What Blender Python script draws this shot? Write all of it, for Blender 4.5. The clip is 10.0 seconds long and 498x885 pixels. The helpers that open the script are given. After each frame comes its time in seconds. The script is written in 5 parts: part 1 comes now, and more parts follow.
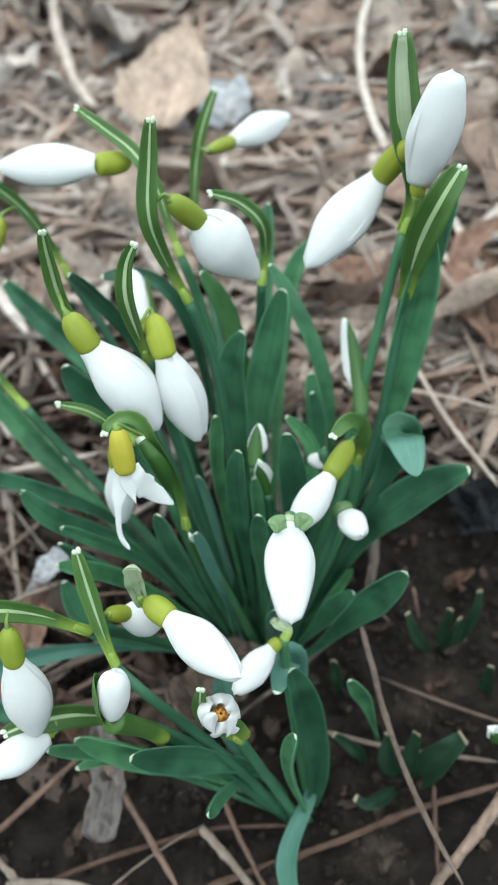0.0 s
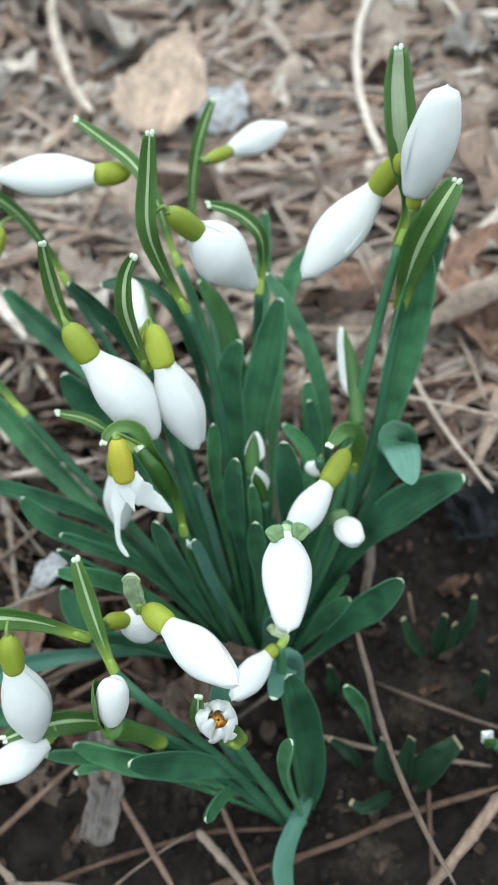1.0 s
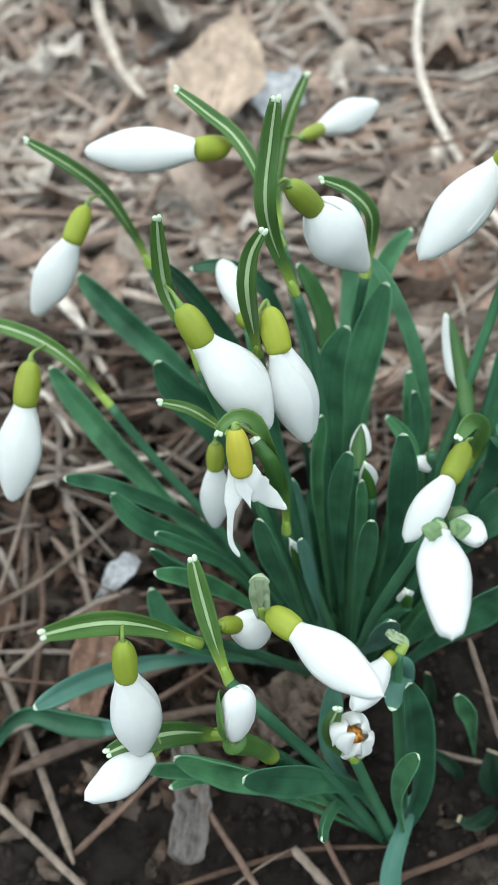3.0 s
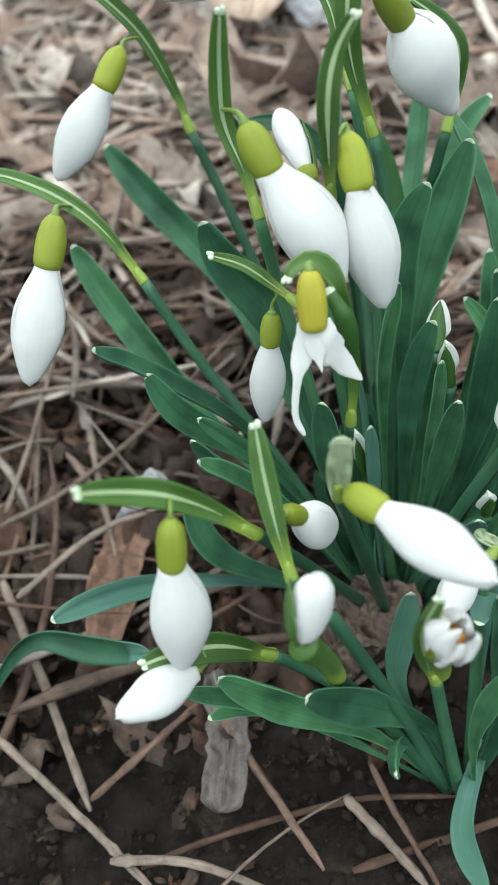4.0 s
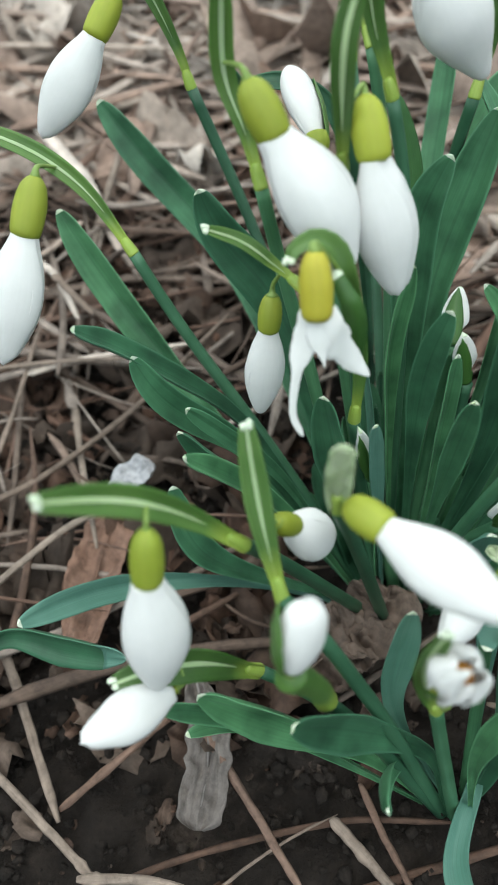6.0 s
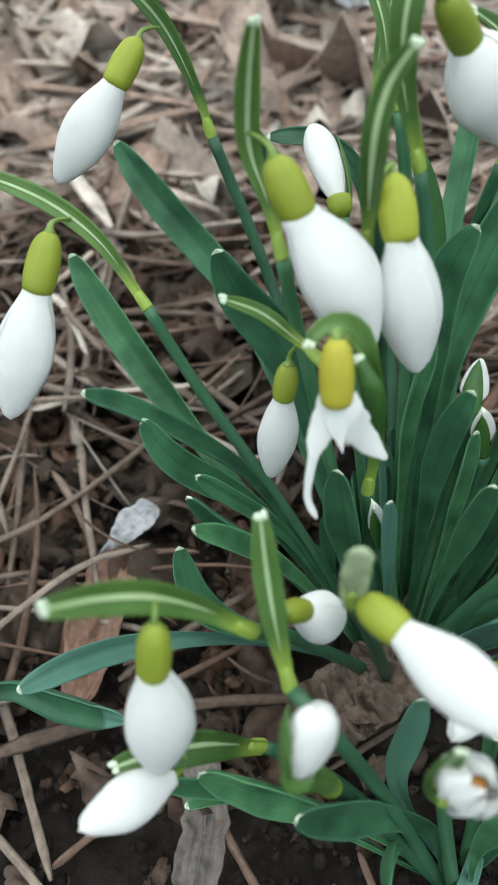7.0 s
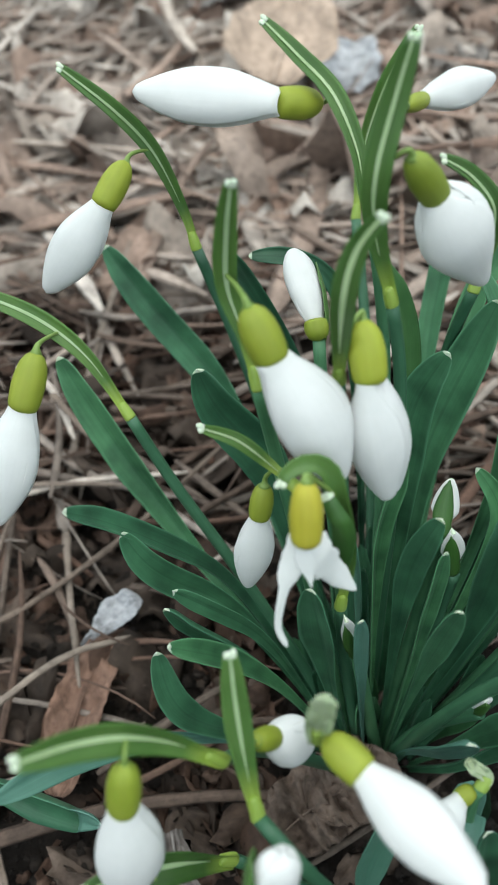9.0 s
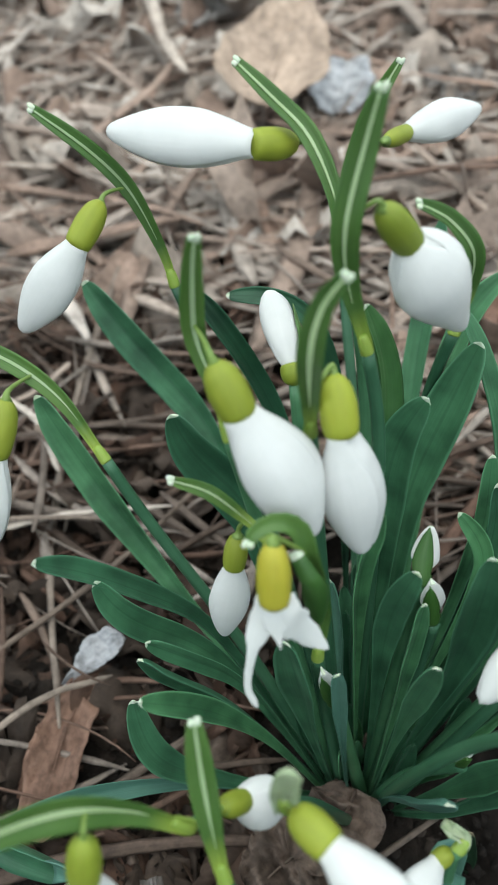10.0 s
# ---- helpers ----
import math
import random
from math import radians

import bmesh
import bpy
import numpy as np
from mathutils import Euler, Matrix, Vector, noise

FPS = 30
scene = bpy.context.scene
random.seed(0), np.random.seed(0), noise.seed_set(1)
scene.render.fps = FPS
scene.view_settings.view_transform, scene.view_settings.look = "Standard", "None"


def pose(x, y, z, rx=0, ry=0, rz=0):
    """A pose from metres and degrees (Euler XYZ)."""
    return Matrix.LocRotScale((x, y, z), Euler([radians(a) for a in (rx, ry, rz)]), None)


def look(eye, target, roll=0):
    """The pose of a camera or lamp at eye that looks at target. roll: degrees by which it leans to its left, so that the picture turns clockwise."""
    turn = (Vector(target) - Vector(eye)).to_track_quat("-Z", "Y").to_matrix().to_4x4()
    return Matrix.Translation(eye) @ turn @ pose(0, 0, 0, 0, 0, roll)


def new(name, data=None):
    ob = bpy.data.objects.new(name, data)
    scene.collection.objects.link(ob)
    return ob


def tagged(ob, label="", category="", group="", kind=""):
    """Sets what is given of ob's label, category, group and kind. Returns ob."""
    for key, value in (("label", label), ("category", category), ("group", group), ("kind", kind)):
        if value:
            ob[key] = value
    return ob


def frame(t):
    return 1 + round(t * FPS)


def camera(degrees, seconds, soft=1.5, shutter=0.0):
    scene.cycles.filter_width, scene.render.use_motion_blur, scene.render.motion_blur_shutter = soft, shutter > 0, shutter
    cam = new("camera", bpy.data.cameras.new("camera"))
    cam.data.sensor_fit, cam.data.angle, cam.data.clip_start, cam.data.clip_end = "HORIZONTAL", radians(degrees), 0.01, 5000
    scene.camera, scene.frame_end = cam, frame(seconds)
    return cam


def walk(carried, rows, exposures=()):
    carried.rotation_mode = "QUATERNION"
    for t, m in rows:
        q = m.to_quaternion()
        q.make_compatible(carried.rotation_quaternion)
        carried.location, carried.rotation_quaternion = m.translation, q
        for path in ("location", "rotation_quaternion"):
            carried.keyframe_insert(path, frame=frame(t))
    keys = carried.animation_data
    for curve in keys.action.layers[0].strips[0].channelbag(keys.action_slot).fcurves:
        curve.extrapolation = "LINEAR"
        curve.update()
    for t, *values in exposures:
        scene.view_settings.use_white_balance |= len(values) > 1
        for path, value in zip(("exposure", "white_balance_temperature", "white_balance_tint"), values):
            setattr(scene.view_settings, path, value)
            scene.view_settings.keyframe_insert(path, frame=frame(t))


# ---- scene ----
cam = camera(33.26, 10.0)
cam.data.dof.use_dof, cam.data.dof.focus_distance, cam.data.dof.aperture_fstop = True, 0.149, 25.0
PATH = [
    (0, (0.01370, -0.00858, 0.21340), (-0.00194, 0.20536, 0.00367), -5.216),
    (0.5, (0.01263, -0.01035, 0.20879), (-0.00168, 0.20419, -0.00041), -4.895),
    (1, (0.01359, -0.00874, 0.21610), (-0.00067, 0.20522, 0.00629), -4.867),
    (1.5, (0.00999, -0.00692, 0.21803), (-0.00448, 0.20654, 0.00773), -4.981),
    (2, (0.00937, -0.00550, 0.21845), (-0.00454, 0.20799, 0.00815), -4.825),
    (2.5, (0.00149, -0.00433, 0.21550), (-0.01217, 0.20922, 0.00525), -4.706),
    (3, (-0.01102, -0.00185, 0.20778), (-0.02383, 0.21260, -0.00162), -4.384),
    (3.2, (-0.01795, -0.00242, 0.19924), (-0.02832, 0.21317, -0.00912), -3.427),
    (4.5, (-0.02511, 0.00473, 0.16806), (-0.03555, 0.21472, -0.04594), -2.636),
    (5, (-0.02401, 0.00805, 0.16728), (-0.03458, 0.21364, -0.05095), -2.220),
    (5.2, (-0.02226, 0.00918, 0.16608), (-0.03396, 0.21437, -0.05246), -2.027),
    (6.3, (-0.02535, 0.01702, 0.16843), (-0.03618, 0.22268, -0.04971), -0.167),
    (6.5, (-0.02631, 0.01946, 0.17116), (-0.03750, 0.22388, -0.04813), 0.305),
    (7, (-0.02634, 0.02504, 0.17306), (-0.03702, 0.22898, -0.04671), 1.206),
    (7.5, (-0.02478, 0.02827, 0.17697), (-0.03662, 0.23258, -0.04239), 1.273),
    (8, (-0.02068, 0.02945, 0.18510), (-0.03301, 0.23765, -0.03054), 1.219),
    (8.5, (-0.02349, 0.03082, 0.18651), (-0.03497, 0.24171, -0.02654), 1.457),
    (9, (-0.02410, 0.03288, 0.18626), (-0.03390, 0.24438, -0.02628), 2.286),
    (9.5, (-0.01673, 0.04050, 0.19051), (-0.02975, 0.25195, -0.02190), 1.468),
    (10, (-0.01921, 0.04065, 0.18955), (-0.03202, 0.25250, -0.02248), 1.621),
]
walk(cam, [(t, look(eye, target, roll)) for t, eye, target, roll in PATH], [(0, 0.83, 5950, -4), (3, 0.77, 6000, -4), (4.5, 0.84, 6200, -2), (5.2, 0.84, 6200, -2), (6.5, 0.75, 6200, -2), (8, 0.66, 6100, -2), (10, 0.58, 6150, -2)])

# ---- daylight: a bright, even overcast ----
world = bpy.data.worlds.new("overcast")
scene.world = world
world.use_nodes = True
wn, wl = world.node_tree.nodes, world.node_tree.links
sky = wn.new("ShaderNodeTexSky")
sky.sky_type, sky.sun_disc = "NISHITA", False
sky.sun_elevation, sky.sun_rotation = radians(86), radians(225)
sky.air_density, sky.dust_density, sky.ozone_density = 1.0, 4.0, 1.0
wl.new(sky.outputs["Color"], wn["Background"].inputs["Color"])
wn["Background"].inputs["Strength"].default_value = 0.09
sun = new("sun", bpy.data.lights.new("sun", "SUN"))
sun.data.energy, sun.data.angle, sun.data.color = 3.1, radians(150), (1.0, 0.985, 0.95)
sun.matrix_world = look((0, 0, 0), (0.05, 0.05, -0.99))


# ---- materials ----
def shader(name, rough=0.6, spec=0.4):
    m = bpy.data.materials.new(name)
    m.use_nodes = True
    b = m.node_tree.nodes["Principled BSDF"]
    b.inputs["Roughness"].default_value = rough
    b.inputs["Specular IOR Level"].default_value = spec
    return m, m.node_tree.nodes, m.node_tree.links, b


def noise_at(n, l, vector, scale, detail=4.0, rough=0.55, stretch=(1, 1, 1)):
    mp = n.new("ShaderNodeMapping")
    mp.inputs["Scale"].default_value = stretch
    l.new(vector, mp.inputs["Vector"])
    t = n.new("ShaderNodeTexNoise")
    t.inputs["Scale"].default_value, t.inputs["Detail"].default_value = scale, detail
    t.inputs["Roughness"].default_value = rough
    l.new(mp.outputs["Vector"], t.inputs["Vector"])
    return t.outputs["Fac"]


def ramp(n, l, fac, stops):
    r = n.new("ShaderNodeValToRGB")
    while len(r.color_ramp.elements) < len(stops):
        r.color_ramp.elements.new(0.5)
    for e, (at, c) in zip(r.color_ramp.elements, stops):
        e.position, e.color = at, (*c, 1)
    l.new(fac, r.inputs["Fac"])
    return r.outputs["Color"]


def blend(n, l, fac, a, b, mode="MIX"):
    x = n.new("ShaderNodeMix")
    x.data_type, x.blend_type = "RGBA", mode
    for value, socket in ((fac, x.inputs[0]), (a, x.inputs[6]), (b, x.inputs[7])):
        if isinstance(value, (int, float)):
            socket.default_value = value
        elif isinstance(value, tuple):
            socket.default_value = (*value, 1)
        else:
            l.new(value, socket)
    return x.outputs[2]


def bump(n, l, b, height, strength, distance):
    u = n.new("ShaderNodeBump")
    u.inputs["Strength"].default_value, u.inputs["Distance"].default_value = strength, distance
    l.new(height, u.inputs["Height"])
    l.new(u.outputs["Normal"], b.inputs["Normal"])


def blade_material(name, dark, light, rough, veins, tone=0.35, sub=0.0, margin=None, foot=None):
    """Leaf-like surface: fine veins along the blade, soft mottling, a shift of tone from piece to piece."""
    m, n, l, b = shader(name, rough, 0.34 if margin else 0.38)
    if margin:
        b.inputs["Sheen Weight"].default_value, b.inputs["Sheen Roughness"].default_value = 0.03, 0.40
        b.inputs["Sheen Tint"].default_value = (0.75, 0.95, 0.88, 1)
    tc, info = n.new("ShaderNodeTexCoord"), n.new("ShaderNodeObjectInfo")
    vein = noise_at(n, l, tc.outputs["UV"], 1.0, 3.0, 0.5, (veins, 60.0, 1.0))
    mott = noise_at(n, l, tc.outputs["Object"], 110.0, 4.0, 0.5)
    c = ramp(n, l, mott, [(0.18, dark), (0.82, light)])
    c = blend(n, l, 0.14, c, ramp(n, l, vein, [(0.35, (0.25, 0.25, 0.25)), (0.65, (0.75, 0.75, 0.75))]), "OVERLAY")
    if margin:
        sep = n.new("ShaderNodeSeparateXYZ")
        l.new(tc.outputs["UV"], sep.inputs["Vector"])
        edge = ramp(n, l, sep.outputs["X"], [(0.0, (1, 1, 1)), (0.035, (0.5, 0.5, 0.5)), (0.08, (0, 0, 0)), (0.92, (0, 0, 0)), (0.965, (0.5, 0.5, 0.5)), (1.0, (1, 1, 1))])
        c = blend(n, l, edge, c, margin)
        rib = ramp(n, l, sep.outputs["X"], [(0.46, (0, 0, 0)), (0.49, (0.20, 0.20, 0.20)), (0.51, (0.20, 0.20, 0.20)), (0.54, (0, 0, 0))])
        c = blend(n, l, rib, c, tuple(k * 0.75 for k in dark))
    if foot:
        run = n.new("ShaderNodeSeparateXYZ")
        l.new(tc.outputs["UV"], run.inputs["Vector"])
        scaled = n.new("ShaderNodeMath")
        scaled.operation = "MULTIPLY"
        scaled.inputs[1].default_value = 100.0
        l.new(run.outputs["Y"], scaled.inputs[0])
        c = blend(n, l, ramp(n, l, scaled.outputs["Value"], [(0.0, (1, 1, 1)), (0.25, (0.85, 0.85, 0.85)), (0.8, (0, 0, 0))]), c, foot)
    shift = ramp(n, l, info.outputs["Random"], [(0.0, (0.36, 0.45, 0.46)), (0.5, (0.88, 0.91, 0.93)), (1.0, (1.42, 1.36, 1.16))])
    c = blend(n, l, tone * 2, c, shift, "MULTIPLY")
    l.new(c, b.inputs["Base Color"])
    if sub:
        b.inputs["Subsurface Weight"].default_value = sub
        b.inputs["Subsurface Radius"].default_value = (0.5, 0.8, 0.4)
        b.inputs["Subsurface Scale"].default_value = 0.001
    bump(n, l, b, vein, 0.16, 0.0004)
    return m


LEAF = blade_material("glaucous_leaf", (0.006, 0.030, 0.0145), (0.086, 0.228, 0.112), 0.48, 26.0, 0.5, 0.0, (0.092, 0.228, 0.125))
LOBE = blade_material("sheath_lobe_grey_green", (0.085, 0.150, 0.055), (0.15, 0.23, 0.10), 0.5, 6.0, 0.1)
YOUNG_LEAF = blade_material("young_leaf_yellow_green", (0.020, 0.075, 0.016), (0.075, 0.180, 0.055), 0.48, 26.0, 0.2)
UNDERSIDE = blade_material("pale_leaf_underside", (0.066, 0.160, 0.118), (0.116, 0.232, 0.178), 0.45, 26.0, 0.2)
BUD_GREEN = blade_material("bud_sheath_green", (0.022, 0.066, 0.012), (0.050, 0.120, 0.023), 0.45, 8.0, 0.1)
SCAPE = blade_material("flower_stalk_green", (0.030, 0.095, 0.048), (0.075, 0.180, 0.096), 0.42, 8.0)
SPATHE = blade_material("spathe_green", (0.040, 0.095, 0.018), (0.082, 0.152, 0.036), 0.45, 10.0, 0.2, 0.15, None, (0.26, 0.34, 0.055))
NODE = blade_material("spathe_foot_yellow_green", (0.17, 0.27, 0.035), (0.30, 0.38, 0.08), 0.45, 6.0, 0.1, 0.2)
MEMBRANE = blade_material("sheath_middle_green", (0.26, 0.36, 0.17), (0.40, 0.50, 0.30), 0.5, 6.0, 0.1, 0.2)
PAPER = blade_material("papery_membrane", (0.19, 0.25, 0.12), (0.38, 0.43, 0.30), 0.5, 6.0, 0.1, 0.2)
OLD_LEAF = blade_material("dark_broken_leaf", (0.007, 0.020, 0.010), (0.021, 0.052, 0.027), 0.5, 14.0, 0.3)
PEDICEL = blade_material("flower_neck_green", (0.12, 0.19, 0.035), (0.19, 0.27, 0.070), 0.45, 6.0, 0.1)
OVARY = blade_material("ovary_olive_green", (0.180, 0.218, 0.016), (0.275, 0.308, 0.032), 0.58, 5.0, 0.15, 0.15)
OLIVE_OVARY = blade_material("ovary_dark_olive", (0.150, 0.195, 0.016), (0.225, 0.270, 0.030), 0.58, 5.0, 0.15, 0.15)
YELLOW_OVARY = blade_material("ovary_yellow", (0.33, 0.30, 0.02), (0.46, 0.40, 0.045), 0.58, 5.0, 0.15, 0.15)
TIP = blade_material("pale_leaf_tip", (0.46, 0.54, 0.40), (0.64, 0.69, 0.56), 0.5, 4.0, 0.1, 0.2)


def petal_material():
    m, n, l, b = shader("white_petal", 0.55, 0.28)
    tc = n.new("ShaderNodeTexCoord")
    vein = noise_at(n, l, tc.outputs["UV"], 1.0, 3.0, 0.55, (22.0, 1.6, 1.0))
    mott = noise_at(n, l, tc.outputs["Object"], 240.0, 4.0, 0.6)
    c = ramp(n, l, mott, [(0.3, (0.82, 0.825, 0.815)), (0.7, (0.865, 0.865, 0.858))])
    c = blend(n, l, 0.10, c, ramp(n, l, vein, [(0.35, (0.3, 0.3, 0.3)), (0.65, (0.7, 0.7, 0.7))]), "OVERLAY")
    l.new(c, b.inputs["Base Color"])
    thin, both = n.new("ShaderNodeBsdfTranslucent"), n.new("ShaderNodeMixShader")
    l.new(c, thin.inputs["Color"])
    both.inputs[0].default_value = 0.46
    l.new(b.outputs["BSDF"], both.inputs[1])
    l.new(thin.outputs["BSDF"], both.inputs[2])
    l.new(both.outputs["Shader"], n["Material Output"].inputs["Surface"])
    bump(n, l, b, vein, 0.10, 0.0004)
    return m


PETAL = petal_material()


def anther_material():
    m, n, l, b = shader("orange_anther", 0.6)
    c = noise_at(n, l, n.new("ShaderNodeTexCoord").outputs["Object"], 900.0)
    l.new(ramp(n, l, c, [(0.3, (0.38, 0.14, 0.02)), (0.7, (0.62, 0.30, 0.05))]), b.inputs["Base Color"])
    return m


ANTHER = anther_material()


def dry_material(name, dark, mid, light, fibre, island=False, rough=0.8, russet=None):
    """Dead stalks and leaves: fibres along the piece, stains, and a tone that differs from piece to piece."""
    m, n, l, b = shader(name, rough, 0.25)
    tc = n.new("ShaderNodeTexCoord")
    if island:
        tone = n.new("ShaderNodeNewGeometry").outputs["Random Per Island"]
    else:
        tone = n.new("ShaderNodeObjectInfo").outputs["Random"]
    fib = noise_at(n, l, tc.outputs["UV"], 1.0, 4.0, 0.6, (fibre, 90.0, 1.0))
    stain = noise_at(n, l, tc.outputs["Object"], 90.0, 6.0, 0.65)
    stops = [(0.0, dark), (0.5, mid), (1.0, light)]
    if russet:
        stops = [(0.0, russet), (0.22, dark), (0.40, tuple(k * 1.3 for k in russet)), (0.55, mid), (0.75, tuple(k * 0.7 for k in mid)), (1.0, light)]
    c = ramp(n, l, tone, stops)
    c = blend(n, l, 0.55, c, ramp(n, l, stain, [(0.32, (0.22, 0.22, 0.22)), (0.68, (0.70, 0.70, 0.70))]), "OVERLAY")
    spots = noise_at(n, l, tc.outputs["Object"], 420.0, 5.0, 0.7)
    c = blend(n, l, 0.45, c, ramp(n, l, spots, [(0.34, (0.12, 0.12, 0.12)), (0.52, (0.52, 0.52, 0.52)), (0.7, (0.70, 0.70, 0.70))]), "OVERLAY")
    c = blend(n, l, 0.45, c, ramp(n, l, fib, [(0.3, (0.25, 0.25, 0.25)), (0.7, (0.72, 0.72, 0.72))]), "OVERLAY")
    l.new(c, b.inputs["Base Color"])
    bump(n, l, b, fib, 0.5, 0.0006)
    return m


STRAW = dry_material("dry_straw", (0.280, 0.213, 0.174), (0.414, 0.342, 0.291), (0.538, 0.470, 0.414), 5.0)
WEATHERED = dry_material("weathered_stalk", (0.10, 0.073, 0.057), (0.16, 0.121, 0.097), (0.235, 0.190, 0.157), 5.0)
TWIG = dry_material("brown_twig", (0.070, 0.041, 0.029), (0.110, 0.067, 0.049), (0.165, 0.108, 0.083), 4.0)
PALE_TWIG = dry_material("pale_pinkish_twig", (0.13, 0.088, 0.066), (0.21, 0.150, 0.116), (0.31, 0.240, 0.195), 4.0)
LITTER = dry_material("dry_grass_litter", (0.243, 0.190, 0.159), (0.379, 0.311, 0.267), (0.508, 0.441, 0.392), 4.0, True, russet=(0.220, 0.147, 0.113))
BROWN_LITTER = dry_material("brown_grass_litter", (0.09, 0.064, 0.050), (0.165, 0.125, 0.102), (0.285, 0.238, 0.207), 4.0, True, russet=(0.105, 0.060, 0.043))
SCRAPS = dry_material("leaf_litter_scraps", (0.192, 0.149, 0.125), (0.311, 0.251, 0.212), (0.486, 0.427, 0.382), 7.0, True, russet=(0.198, 0.133, 0.103))
MULCH = dry_material("rotted_leaf_mulch", (0.030, 0.021, 0.016), (0.055, 0.039, 0.030), (0.105, 0.076, 0.060), 7.0, True, russet=(0.070, 0.039, 0.027))
ROTTEN_LEAF = dry_material("rotting_leaf", (0.072, 0.051, 0.041), (0.120, 0.088, 0.071), (0.185, 0.141, 0.117), 9.0)
BLACK_LEAF = dry_material("blackened_leaf", (0.004, 0.0045, 0.006), (0.006, 0.0066, 0.0085), (0.011, 0.012, 0.015), 9.0)
BROWN_LEAF = dry_material("dead_brown_leaf", (0.17, 0.100, 0.073), (0.215, 0.130, 0.096), (0.27, 0.172, 0.132), 9.0)
TAN_LEAF = dry_material("dead_tan_leaf", (0.36, 0.27, 0.21), (0.40, 0.305, 0.24), (0.44, 0.34, 0.27), 9.0)
GREY_LEAF = dry_material("dead_grey_leaf", (0.22, 0.195, 0.18), (0.26, 0.235, 0.22), (0.31, 0.285, 0.27), 9.0)
ASHEN_LEAF = dry_material("ashen_leaf", (0.135, 0.117, 0.108), (0.17, 0.151, 0.142), (0.21, 0.19, 0.18), 9.0)
SILVER_LEAF = dry_material("dead_silvery_leaf", (0.34, 0.34, 0.36), (0.39, 0.39, 0.41), (0.44, 0.44, 0.46), 9.0)


def soil_material():
    m, n, l, b = shader("dark_soil", 0.92, 0.2)
    tc = n.new("ShaderNodeTexCoord")
    big = noise_at(n, l, tc.outputs["Object"], 48.0, 7.0, 0.72)
    fine = noise_at(n, l, tc.outputs["Object"], 420.0, 6.0, 0.7)
    c = ramp(n, l, big, [(0.3, (0.006, 0.0047, 0.0041)), (0.55, (0.021, 0.016, 0.013)), (0.8, (0.110, 0.084, 0.068))])
    c = blend(n, l, 0.6, c, ramp(n, l, fine, [(0.3, (0.22, 0.22, 0.22)), (0.7, (0.78, 0.78, 0.78))]), "OVERLAY")
    l.new(c, b.inputs["Base Color"])
    bump(n, l, b, fine, 0.9, 0.002)
    return m


SOIL = soil_material()
WITHERED = blade_material("withered_leaf_end", (0.16, 0.125, 0.075), (0.36, 0.31, 0.21), 0.7, 6.0, 0.1)


# ---- mesh tools ----
def thing(name, place, label, category, group=""):
    ob = new(name)
    ob.empty_display_size = 0.005
    ob.location = place
    return tagged(ob, label, category, group)


def part(name, verts, faces, material, parent, uv=None, label="", rim=0):
    """One mesh under a thing or under a part of it. verts are in world metres."""
    root = parent.parent or parent
    me = bpy.data.meshes.new(name)
    o = Vector(root.location)
    me.from_pydata([tuple(Vector(v) - o) for v in verts], [], faces)
    me.polygons.foreach_set("use_smooth", [i < len(faces) - rim for i in range(len(faces))])
    if uv:
        layer = me.uv_layers.new(name="UVMap")
        for loop in me.loops:
            layer.data[loop.index].uv = uv[loop.vertex_index]
    me.materials.append(material)
    me.update()
    ob = new(name, me)
    ob.parent = parent
    return tagged(ob, label) if label else ob


def spline(points, count):
    """Catmull-Rom through the points, evenly spaced along the curve."""
    p = [Vector(q) for q in points]
    if len(p) == 2:
        p = [p[0], p[0].lerp(p[1], 0.5), p[1]]
    p = [2 * p[0] - p[1], *p, 2 * p[-1] - p[-2]]
    fine = []
    for a, b, c, d in zip(p, p[1:], p[2:], p[3:]):
        for k in range(16):
            t = k / 16
            fine.append(0.5 * (2 * b + (c - a) * t + (2 * a - 5 * b + 4 * c - d) * t * t + (3 * b - a - 3 * c + d) * t ** 3))
    fine.append(p[-2])
    lens = np.concatenate([[0], np.cumsum([(b - a).length for a, b in zip(fine, fine[1:])])])
    arr, at = np.array(fine), np.linspace(0, lens[-1], count)
    return [Vector([np.interp(s, lens, arr[:, k]) for k in range(3)]) for s in at], lens[-1]


FRONT = Vector((0.0, -0.62, 0.78))


def frames(pts, facing, twist=0.0):
    """Tangent, side and normal along a line; the normal keeps towards facing."""
    out = []
    for i, q in enumerate(pts):
        t = (pts[min(i + 1, len(pts) - 1)] - pts[max(i - 1, 0)]).normalized()
        s = t.cross(facing)
        s = s.normalized() if s.length > 1e-4 else Vector((1, 0, 0))
        n = s.cross(t)
        a = radians(twist) * i / (len(pts) - 1)
        out.append((t, s * math.cos(a) + n * math.sin(a), n * math.cos(a) - s * math.sin(a)))
    return out


